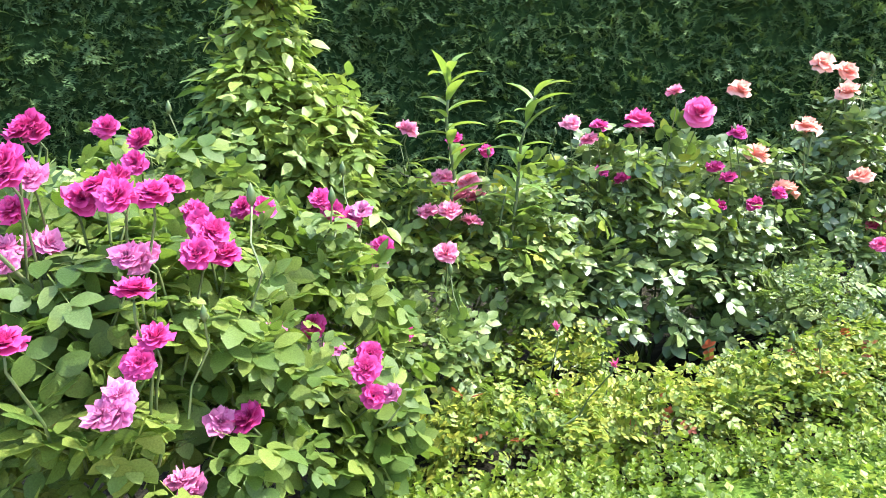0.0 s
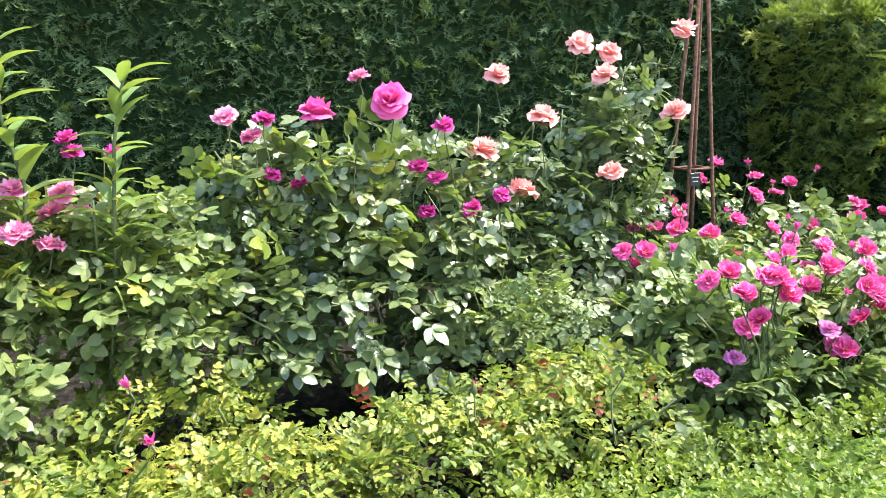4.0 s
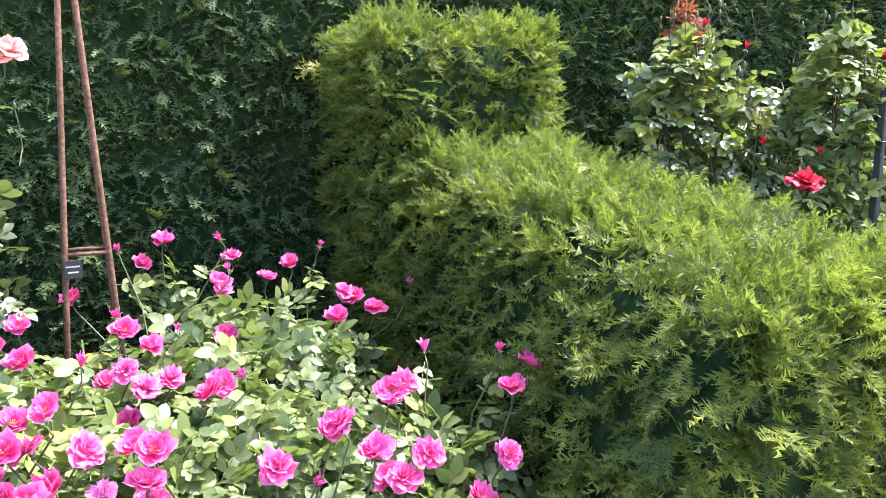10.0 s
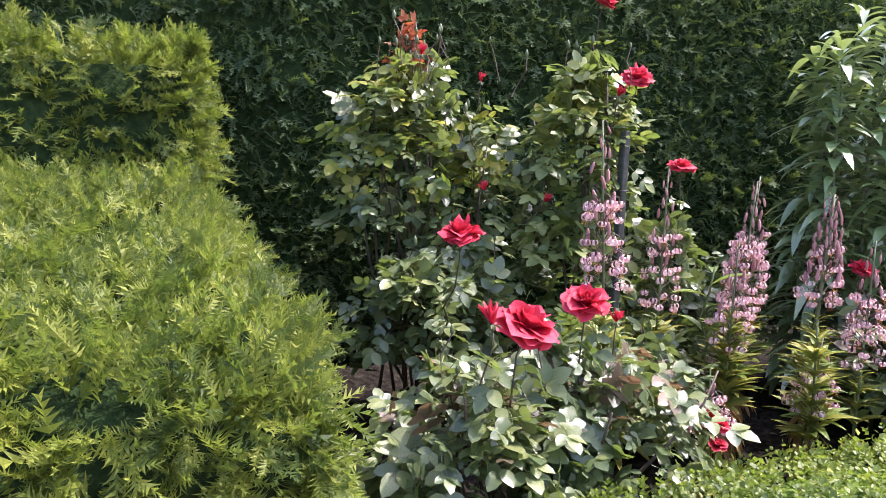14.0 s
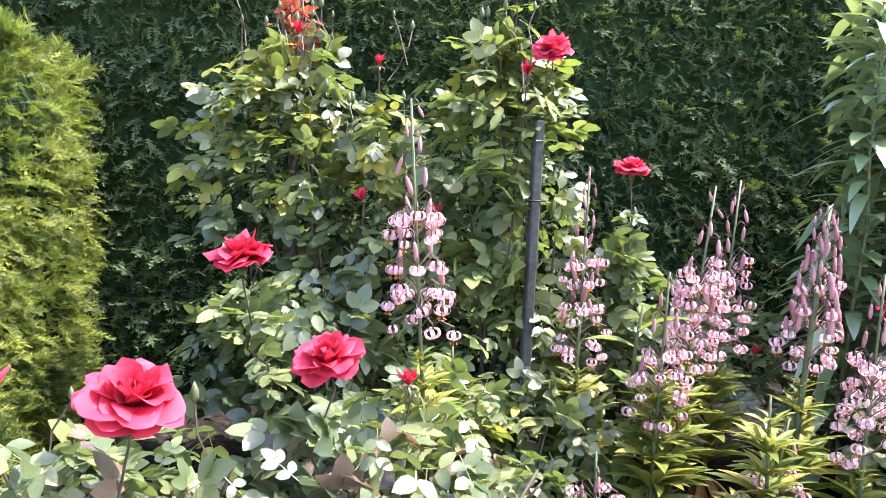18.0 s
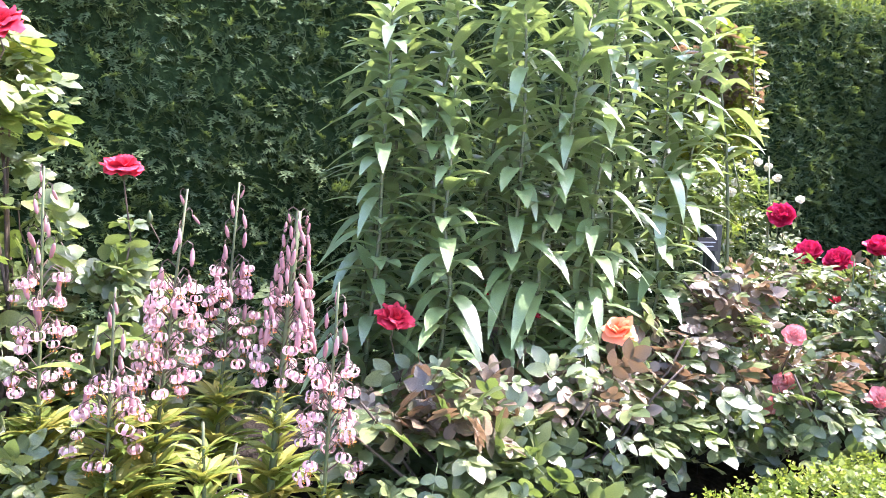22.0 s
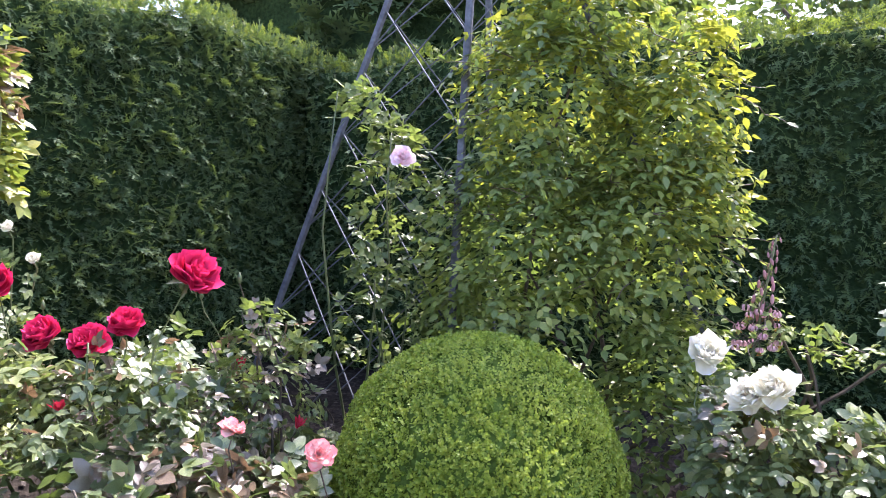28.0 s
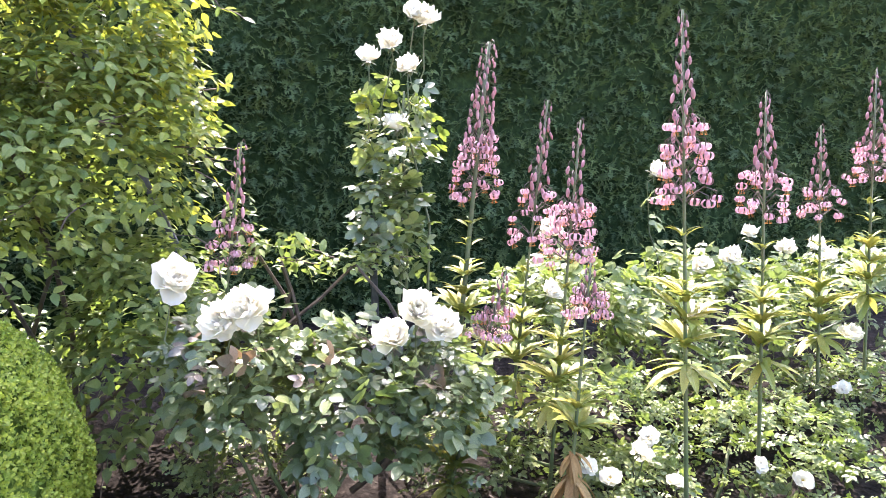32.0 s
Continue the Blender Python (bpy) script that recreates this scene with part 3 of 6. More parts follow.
def hedge(name, label, lo, hi, faces, density, templates, size, mat, inner, tops=None, seed=1, r=0.08, lift=0.0, form=None, under=None):
    g = np.random.default_rng(seed)
    root = thing(name, ((lo[0] + hi[0]) / 2, (lo[1] + hi[1]) / 2, lo[2]), label, "hedge")
    inv = Matrix.Translation(-root.location)
    # solid core whose dark colour paints the shade behind the sprays
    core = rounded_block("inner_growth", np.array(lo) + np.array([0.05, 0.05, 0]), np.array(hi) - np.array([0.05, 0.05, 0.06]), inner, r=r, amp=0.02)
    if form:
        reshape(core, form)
    part("inner_growth", core, root, "inner growth, gap shade put into its darker colour", inv)

    def over_faces(count):
        P, N = face_points(lo, hi, count, faces, g)
        edge = np.clip(P, np.array(lo) + r, np.array(hi) - r)
        edge[:, 2] = np.clip(P[:, 2], lo[2], hi[2] - r)
        off = P - edge
        far_out = np.linalg.norm(off, axis=1, keepdims=True)
        P = np.where(far_out > r, edge + unit(off) * r, P)
        N = np.where(far_out > r, unit(off), N)
        return (reshape(P, form) if form else P), N
    V, F = sprays(templates, *over_faces(density), g, size, lift)
    if under:                           # short twigs that close the clipped face
        V, F = merge([(V, F), sprays(TWIGS, *over_faces(under[0]), g, under[1], 0.1, 0.9, (-0.05, 0.0))])
    part("foliage", fast_mesh("foliage", V, F, mat), root, "", inv, "stuff")
    if tops:
        P, N = face_points((lo[0], lo[1], hi[2]), (min(hi[0], lo[0] + tops[3]), min(hi[1], lo[1] + tops[4]), hi[2]), tops[0], [(2, 1)], g)
        if form:
            P = reshape(P, form)
        V, F = sprays(templates, P, N, g, size * tops[2], 0.0, 0.5)
        part("top_growth", fast_mesh("top_growth", V, F, tops[1]), root, "sunlit young shoots along the top", inv, "stuff")
    return root


SPRAYS = [yew_spray(k, 15, 8, 0.19) for k in (1, 2, 3)]
TWIGS = [yew_spray(k, 5, 0, 0.36, ()) for k in (7, 8, 9)]
SPRAYS_FAR = [yew_spray(k, 7, 3, 0.22) for k in (4, 5, 6)]
BOXS = box_sprig(7)
HEDGE_Y, HEDGE_X, HEDGE_TOP = 3.98, 12.45, 2.50


def rise_to_corner(V):
    """The long hedge stands a little higher towards the far corner."""
    W = V.copy()
    W[:, 2] = V[:, 2] * np.interp(V[:, 0], [10.2, 11.5], [1.0, 1.075])
    return W


long_hedge = hedge("yew_hedge", "tall dark green clipped yew hedge behind the roses", (-2.4, HEDGE_Y, 0.0), (13.6, HEDGE_Y + 1.1, HEDGE_TOP), [(1, 0)], 200, SPRAYS_FAR, 0.094, YEW_LEAF, YEW_CORE_SHADE, under=(1050, 0.066), tops=(420, YEW_BRIGHT, 0.75, 99, 0.4), seed=2, form=rise_to_corner)
hedge("yew_hedge", "tall dark clipped yew hedge closing the garden's end", (HEDGE_X, -5.2, 0.0), (HEDGE_X + 1.1, HEDGE_Y + 0.02, HEDGE_TOP + 0.03), [(0, 0)], 110, SPRAYS_FAR, 0.10, YEW_LEAF, YEW_CORE_SHADE, under=(800, 0.076), tops=(380, YEW_BRIGHT, 0.75, 0.4, 99), seed=3)


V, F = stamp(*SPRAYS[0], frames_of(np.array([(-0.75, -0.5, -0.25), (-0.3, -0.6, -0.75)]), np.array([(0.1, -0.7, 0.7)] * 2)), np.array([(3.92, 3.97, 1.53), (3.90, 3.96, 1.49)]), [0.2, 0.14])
part("young_shoot", fast_mesh("young_shoot", V, F, YOUNG_OR_SUNLIT), long_hedge, "bright yellow-green young shoot", Matrix.Translation(-long_hedge.location))


def slope_to_front(V):
    """The low hedge falls from the buttress towards the path."""
    W = V.copy()
    k = np.interp(V[:, 1], [1.4, 1.7, 2.2, 3.3], [0.93, 0.97, 1.05, 1.26])
    W[:, 2] = 0.02 + (V[:, 2] - 0.02) * k
    lean_in = 0.2 * np.clip((W[:, 2] - 0.1) / 0.85, 0, 1.2) ** 1.5 * np.interp(V[:, 1], [1.4, 3.3], [1.0, 0.4])
    W[:, 0] = 4.28 + lean_in * np.clip((4.4 - V[:, 0]) / 0.5, 0, 1) + (V[:, 0] - 4.28) * np.interp(V[:, 1], [1.4, 3.3], [1.06, 0.98])
    return W


hedge("low_yew_hedge", "low bright green yew hedge dividing two rose beds", (3.85, 1.52, 0.02), (4.70, 3.30, 0.94), [(0, 0), (0, 1), (1, 0), (2, 1)], 560, SPRAYS, 0.10, YEW_BRIGHT, YEW_CORE_SHADE, under=(450, 0.065), seed=4, r=0.16, lift=-0.15, form=slope_to_front)
hedge("yew_buttress", "taller bright green yew block against the big hedge", (3.88, 3.22, 0.1), (4.70, 3.95, 1.64), [(0, 0), (0, 1), (1, 0), (2, 1)], 520, SPRAYS, 0.095, YEW_BRIGHT, YEW_CORE_SHADE, under=(450, 0.065), seed=5, r=0.12, lift=0.1)
hedge("far_yew_hedge", "high clipped yew block beyond the garden", (13.85, 2.4, 0.0), (16.2, 6.2, 4.45), [(1, 0), (0, 0), (1, 1)], 28, SPRAYS_FAR, 0.4, YEW_LEAF, YEW_CORE_SHADE, tops=(20, YEW_BRIGHT, 0.8, 99, 99), seed=6)


def path_edging(name, label, pts, width, height, seed, density=1450):
    """A low box edging that follows a line."""
    g = np.random.default_rng(seed)
    pts = np.array(pts, float)
    seg = np.linalg.norm(np.diff(pts, axis=0), axis=1)
    total = seg.sum()
    cum = np.r_[0, np.cumsum(seg)]

    def at(s):
        return np.stack([np.interp(s, cum, pts[:, 0]), np.interp(s, cum, pts[:, 1])], -1)

    def side(s):
        d = at(s + 0.05) - at(s - 0.05)
        d = d / np.maximum(np.linalg.norm(d, axis=-1, keepdims=True), 1e-6)
        return np.stack([-d[..., 1], d[..., 0]], -1)
    root = thing(name, (*pts[len(pts) // 2], 0.0), label, "hedge")
    inv = Matrix.Translation(-root.location)
    s = np.linspace(0.05, total - 0.05, int(total / 0.12))
    prof = np.array([(-0.46, 0.0), (-0.5, 0.3), (-0.48, 0.75), (-0.36, 0.95), (0, 1.0), (0.36, 0.95), (0.48, 0.75), (0.5, 0.3), (0.46, 0.0)])
    c, sd = at(s), side(s)
    V = np.zeros((len(s), len(prof), 3))
    for i in range(len(s)):
        e = 0.75 if i in (0, len(s) - 1) else 1.0
        for j, (u, w) in enumerate(prof):
            xy = c[i] + sd[i] * u * (width - 0.06) * e
            k = noise.noise(Vector((xy[0] * 3, xy[1] * 3, w * 2))) * 0.02
            V[i, j] = (*xy, w * (height - 0.03) * e + k)
    m = len(prof)
    F = [(i * m + j, i * m + j + 1, (i + 1) * m + j + 1, (i + 1) * m + j) for i in range(len(s) - 1) for j in range(m - 1)]
    bm = bmesh.new()
    vs = [bm.verts.new(p) for p in V.reshape(-1, 3)]
    for f in F:
        bm.faces.new([vs[k] for k in f])
    for i in (0, len(s) - 1):
        bm.faces.new([vs[i * m + j] for j in range(m)])
    bmesh.ops.recalc_face_normals(bm, faces=bm.faces)
    part("inner_growth", bm_mesh("inner_growth", bm, BOX_CORE_SHADE, True), root, "inner growth, gap shade put into its darker colour", inv)
    n = int(total * (width + 2 * height) * density)
    q = g.uniform(0, total, n)
    a = g.uniform(-1, 1, n) * (width / 2 + height)
    top = np.abs(a) < width / 2
    u = np.where(top, a, np.sign(a) * width / 2)
    z = np.where(top, height, height - (np.abs(a) - width / 2))
    c, sd = at(q), side(q)
    P = np.stack([c[:, 0] + sd[:, 0] * u, c[:, 1] + sd[:, 1] * u, z], 1)
    N = np.where(top[:, None], np.array([[0, 0, 1.0]]), np.stack([sd[:, 0] * np.sign(a), sd[:, 1] * np.sign(a), 0 * a], 1))
    round_ = np.clip((np.abs(u) / (width / 2) - 0.6) / 0.4, 0, 1) * top
    P[:, 2] -= round_ ** 2 * 0.05
    k = np.array([noise.noise(Vector((p[0] * 5, p[1] * 5, p[2] * 5))) for p in P])
    P += N * (k * 0.03)[:, None]
    along = N + g.normal(0, 0.4, (n, 3)) + np.array([0, 0, 0.55])
    V, F = stamp(*BOXS, frames_of(along, g.normal(0, 1, (n, 3))), P - N * 0.03, g.uniform(0.034, 0.06, n) * np.where(top & (g.uniform(size=n) < 0.16), 1.55, 1.0))
    part("foliage", fast_mesh("foliage", V, F, BOX_LEAF), root, "", inv, "stuff")
    return root


xs = np.linspace(-2.2, 3.7, 14)
path_edging("box_edging", "low fresh green box edging along the gravel path", np.stack([xs, edging_line(xs)], 1), 0.46, 0.42, 11)
xs = np.linspace(4.9, 9.15, 12)
path_edging("box_edging", "low fresh green box edging beside the red rose bed", np.stack([xs, edging_line(xs)], 1), 0.46, 0.42, 12)
path_edging("box_edging", "low fresh green box edging of the white rose bed", [(9.28, 0.75), (9.25, -0.5), (9.2, -3.0)], 0.4, 0.34, 13, 900)

# clipped box ball
BALL = np.array([9.86, 1.445, 0.0])
ball = thing("box_ball", tuple(BALL), "clipped round box topiary ball on dark soil", "topiary")
bm = bmesh.new()
bmesh.ops.create_icosphere(bm, subdivisions=4, radius=1.0)
for v in bm.verts:
    k = 1 + noise.noise(v.co * 3.0) * 0.02
    v.co = Vector((v.co.x * 0.436 * k, v.co.y * 0.436 * k, 0.462 + v.co.z * 0.434 * k if v.co.z > 0 else 0.462 + v.co.z * 0.475))
part("inner_growth", bm_mesh("inner_growth", bm, BOX_CORE_SHADE, True), ball, "inner growth, gap shade put into its darker colour")
g = np.random.default_rng(21)
BALLS = box_sprig(6)
n = 19000
d = unit(g.normal(size=(n, 3)))
P = d * 0.464 + np.array([0, 0, 0.464])
P[:, :2] *= 1 + 0.02 * np.sin(d[:, :1] * 9 + d[:, 2:] * 7)
along = d + g.normal(0, 0.35, (n, 3)) + np.array([0, 0, 0.25])
V, F = stamp(*BALLS, frames_of(along, g.normal(0, 1, (n, 3))), P - d * 0.02, g.uniform(0.025, 0.04, n))
V[:, 2] = np.maximum(V[:, 2], 0.0)
part("foliage", fast_mesh("foliage", V, F, BALL_LEAF), ball, "", None, "stuff")

# ---- blooms ----


def petal(radius, width, start, rise, curl, cup, n=5, m=6, ruffle=0.0, g=None, point=0.0):
    """One petal in the plane x (across) and y (outwards) with z up; curl bends its rim back, point draws out its tip."""
    V = []
    ph, notch = (g.uniform(0, 6.28), g.uniform(-0.05, 0.05)) if g is not None else (0, 0)
    for i in range(m):
        s = i / (m - 1)
        a = rise * (1 - curl * s ** 1.5)
        y, z = start + radius * s * math.cos(a), radius * s * math.sin(a)
        w = width * 1.25 * (0.3 + 0.7 * math.sin(min(1.0, s * 1.05) * math.pi / 2)) * (1 - (0.1 + 0.6 * point) * max(0, s - 0.75) / 0.25)
        for j in range(n):
            u = j / (n - 1) * 2 - 1
            wave = ruffle * s * s * (math.sin(u * 4.5 + ph) + 0.5 * math.sin(u * 9 + 2 * ph))
            V.append((u * w / 2, y - (u * u * 0.3 * s + notch * s) * w + wave * 0.6, z + (cup + 0.12) * u * u * w * 0.5 + wave))
    F = []
    for i in range(m - 1):
        for j in range(n - 1):
            a = i * n + j
            F += [(a, a + 1, a + n + 1), (a, a + n + 1, a + n)]
    return np.array(V), np.array(F)


def bloom(name, mat, radius, rings, seed, ruffle=0.1, point=0.0):
    """A rose from rings of petals, each (count, length, width, start, rise, curl, cup)."""
    g = np.random.default_rng(seed)
    pieces, rim = [], []
    n, m = (5, 6) if radius > 0.05 else (4, 5)
    for k, (count, length, width, start, rise, curl, cup) in enumerate(rings):
        for i in range(count):
            v, f = petal(length * g.uniform(0.82, 1.12), width * g.uniform(0.85, 1.15), start, rise + g.normal(0, 0.14), curl + g.normal(0, 0.1), cup + g.normal(0, 0.08), n=n, m=m, ruffle=ruffle * g.uniform(0.3, 1), g=g, point=point)
            c, sn = math.cos(g.normal(0, 0.14)), math.sin(g.normal(0, 0.14))
            v = v @ np.array([[c, 0, -sn], [0, 1, 0], [sn, 0, c]]).T
            v = v @ turn_z(2 * math.pi * (i + 0.37 * k) / count + g.normal(0, 0.18)).T
            pieces.append((v + np.array([0, 0, 0.02 * (len(rings) - k)]), f))
            rim.append(np.repeat(np.linspace(0, 1, m) ** 1.5, n))
    V, F = merge(pieces)
    return fast_mesh(name, V * radius, F, mat, True, np.concatenate(rim))


FULL = [(6, 0.95, 0.75, 0.05, 0.15, -0.4, 0.25), (7, 0.85, 0.62, 0.05, 0.5, 0.1, 0.3), (8, 0.72, 0.5, 0.04, 0.85, 0.2, 0.3), (8, 0.6, 0.42, 0.04, 1.15, 0.15, 0.3), (7, 0.5, 0.36, 0.03, 1.4, 0.0, 0.4), (5, 0.42, 0.3, 0.02, 1.55, -0.1, 0.5)]
TEA = [(5, 1.05, 0.95, 0.03, 0.75, 0.85, 0.0), (5, 1.08, 0.9, 0.03, 1.1, 0.55, 0.15), (5, 1.02, 0.78, 0.02, 1.3, 0.28, 0.35), (4, 0.9, 0.6, 0.01, 1.4, 0.08, 0.6), (3, 0.85, 0.45, 0.0, 1.52, 0.0, 0.9)]
OPEN = [(6, 1.0, 0.95, 0.06, 0.25, -0.1, 0.2), (6, 0.88, 0.82, 0.06, 0.6, 0.05, 0.3), (6, 0.66, 0.6, 0.06, 0.95, 0.1, 0.35)]
BUDR = [(3, 0.9, 0.7, 0.0, 1.35, -0.05, 0.9), (3, 0.85, 0.6, 0.0, 1.5, -0.1, 1.0)]
GLOBE = [(7, 0.95, 0.8, 0.06, 0.35, -0.5, 0.3), (7, 0.95, 0.72, 0.06, 0.7, -0.15, 0.35), (8, 0.9, 0.6, 0.05, 1.0, 0.0, 0.35), (8, 0.82, 0.5, 0.05, 1.2, 0.05, 0.35), (7, 0.76, 0.42, 0.04, 1.38, 0.0, 0.4), (5, 0.72, 0.34, 0.02, 1.52, -0.05, 0.5)]
DOME = [(7, 0.9, 0.85, 0.05, 0.2, -0.6, 0.3), (8, 0.98, 0.8, 0.05, 0.55, -0.2, 0.35), (8, 0.98, 0.72, 0.05, 0.85, 0.0, 0.35), (9, 0.95, 0.6, 0.04, 1.08, 0.08, 0.35), (8, 0.9, 0.5, 0.04, 1.28, 0.08, 0.35), (7, 0.86, 0.42, 0.03, 1.42, 0.04, 0.4), (5, 0.84, 0.34, 0.02, 1.54, 0.0, 0.5)]
POMPON = [(7, 0.95, 0.8, 0.04, -0.1, 0.2, 0.1), (8, 0.9, 0.68, 0.04, 0.3, 0.3, 0.15), (8, 0.8, 0.58, 0.04, 0.65, 0.35, 0.2), (8, 0.68, 0.5, 0.04, 0.95, 0.3, 0.25), (7, 0.56, 0.42, 0.03, 1.2, 0.2, 0.3), (6, 0.46, 0.34, 0.02, 1.45, 0.0, 0.5)]
TEA_OPEN = [(7, 1.0, 0.9, 0.03, 0.3, 0.9, 0.0), (7, 1.0, 0.85, 0.03, 0.62, 0.6, 0.05), (6, 0.95, 0.75, 0.02, 0.85, 0.5, 0.15), (5, 0.85, 0.62, 0.02, 1.15, 0.3, 0.3), (5, 0.72, 0.5, 0.01, 1.35, 0.12, 0.5), (4, 0.6, 0.4, 0.0, 1.5, 0.0, 0.8)]
RUFF = [(7, 1.0, 0.85, 0.04, 0.1, 0.6, 0.1), (7, 0.9, 0.75, 0.04, 0.45, 0.5, 0.15), (7, 0.75, 0.6, 0.04, 0.85, 0.4, 0.2), (6, 0.6, 0.5, 0.03, 1.2, 0.2, 0.3), (5, 0.45, 0.36, 0.02, 1.45, 0.0, 0.5)]


def stamens(radius):
    """A tuft of yellow threads with knobbed tips."""
    g = np.random.default_rng(5)
    pieces = []
    for i in range(26):
        a, r = g.uniform(0, 6.28), g.uniform(0.08, 0.22)
        tip = np.array([math.cos(a) * r, math.sin(a) * r, g.uniform(0.16, 0.3)])
        pieces.append(tube([tip * np.array([0.2, 0.2, 0.1]), tip], [0.012, 0.012], 3))
        pieces.append((np.array([(0, 0, 0.03), (0.03, 0, 0), (-0.015, 0.026, 0), (-0.015, -0.026, 0), (0, 0, -0.03)]) + tip, np.array([(0, 1, 2), (0, 2, 3), (0, 3, 1), (4, 2, 1), (4, 3, 2), (4, 1, 3)])))
    V, F = merge(pieces)
    return fast_mesh("stamen_tuft", V * radius, F, STAMEN)


def calyx(radius):
    """The green hip under a bloom with five narrow sepals."""
    hip = tube([(0, 0, -0.34), (0, 0, -0.28), (0, 0, -0.12), (0, 0, 0.0)], [0.06, 0.15, 0.18, 0.12], 7)
    pieces = [hip]
    sv, sf = lance(0.7, 0.18, 0.5, 0.2, 4)
    for i in range(5):
        pieces.append((sv @ turn_z(i * 1.257).T + np.array([0, 0, -0.03]), sf))
    V, F = merge(pieces)
    return fast_mesh("calyx", V * radius, F, CANE)


KINDS = {}


def kind_of_bloom(key, mat, radius, rings, open_eye=False, ruffle=0.1, point=0.0):
    KINDS[key] = dict(meshes=[bloom("bloom", mat, radius, rings, s * 7 + len(KINDS), ruffle, point) for s in (1, 2, 3, 4)], radius=radius, calyx=calyx(radius), eye=stamens(radius) if open_eye else None)


kind_of_bloom("old_magenta", MAGENTA, 0.031, POMPON, ruffle=0.2)
kind_of_bloom("old_mauve", PURPLE, 0.026, RUFF, ruffle=0.35)
kind_of_bloom("magenta", MAGENTA, 0.036, POMPON, ruffle=0.18)
kind_of_bloom("mauve", PURPLE, 0.034, RUFF, ruffle=0.25)
kind_of_bloom("pink", PINKP, 0.041, POMPON, ruffle=0.2)
kind_of_bloom("cerise", CERISE, 0.037, OPEN, True, 0.18)
KINDS["cerise"]["meshes"] += [bloom("bloom", CERISE, 0.036, RUFF, s, 0.25) for s in (91, 92)]
kind_of_bloom("deep_pink", HYBRID, 0.062, TEA)
kind_of_bloom("coral", CORALP, 0.056, TEA, ruffle=0.15)
kind_of_bloom("red", REDP, 0.058, TEA_OPEN, ruffle=0.14, point=0.3)
kind_of_bloom("big_red", REDP, 0.074, TEA_OPEN, ruffle=0.14, point=0.35)
kind_of_bloom("red_bud", REDP, 0.034, BUDR)
kind_of_bloom("crimson", CRIMSON, 0.063, DOME, ruffle=0.14)
kind_of_bloom("big_crimson", CRIMSON, 0.08, DOME, ruffle=0.14)
kind_of_bloom("orange", ORANGEP, 0.055, TEA)
kind_of_bloom("bicolor", BICOLOR, 0.05, FULL)
kind_of_bloom("white", WHITEP, 0.067, GLOBE, ruffle=0.2)
kind_of_bloom("white_mid", WHITEP, 0.051, GLOBE, ruffle=0.2)
kind_of_bloom("white_small", WHITEP, 0.034, OPEN, True, 0.15)
kind_of_bloom("blush", BLUSH, 0.055, FULL)
kind_of_bloom("small_blush", WHITEP, 0.026, GLOBE, ruffle=0.2)
kind_of_bloom("pink_bud", HYBRID, 0.024, BUDR)
kind_of_bloom("small_red", REDP, 0.03, RUFF)
BLOOM_WORD = dict(old_magenta="full quartered magenta bloom", old_mauve="withering mauve bloom", magenta="full magenta bloom", mauve="fading mauve bloom", pink="full rose-pink bloom", cerise="open cerise bloom with yellow stamens", deep_pink="large deep pink bloom", coral="loose coral pink bloom", red="ruffled red bloom", big_red="large open red bloom", red_bud="half-open red bud", crimson="full crimson bloom", big_crimson="large globular crimson bloom", orange="orange bloom", bicolor="white and red edged bloom", white="ruffled white bloom", white_mid="full ruffled white bloom", white_small="small open white bloom", blush="pale blush pink bloom", small_blush="small blush bloom", pink_bud="pointed pink bud", small_red="small scarlet bloom")

# ---- rose bushes ----
LEAF5 = compound_leaf(2)
LEAF7 = compound_leaf(3, 1.0, 0.2, False)
LEAF5B = compound_leaf(2, 1.0, 0.2, False)
GREENBUD = fast_mesh("green_bud", *merge([tube([(0, 0, 0), (0, 0, 0.008), (0, 0, 0.02), (0, 0, 0.034)], [0.003, 0.008, 0.007, 0.001], 6)]), CANE, True)


def lobe_points(lobes, g):
    """Leaf places in rounded masses, thicker towards their outside, with the way out of each."""
    P, N = [], []
    for cx, cy, cz, rx, ry, rz, n in lobes:
        d = unit(g.normal(size=(n, 3)))
        d[:, 2] = np.where(d[:, 2] < -0.5, -d[:, 2], d[:, 2])
        r = g.uniform(0.35, 1.0, n) ** 0.55 * g.uniform(0.85, 1.12, n)
        P.append(np.array([cx, cy, cz]) + d * r[:, None] * np.array([rx, ry, rz]))
        N.append(d)
    return np.concatenate(P), np.concatenate(N)


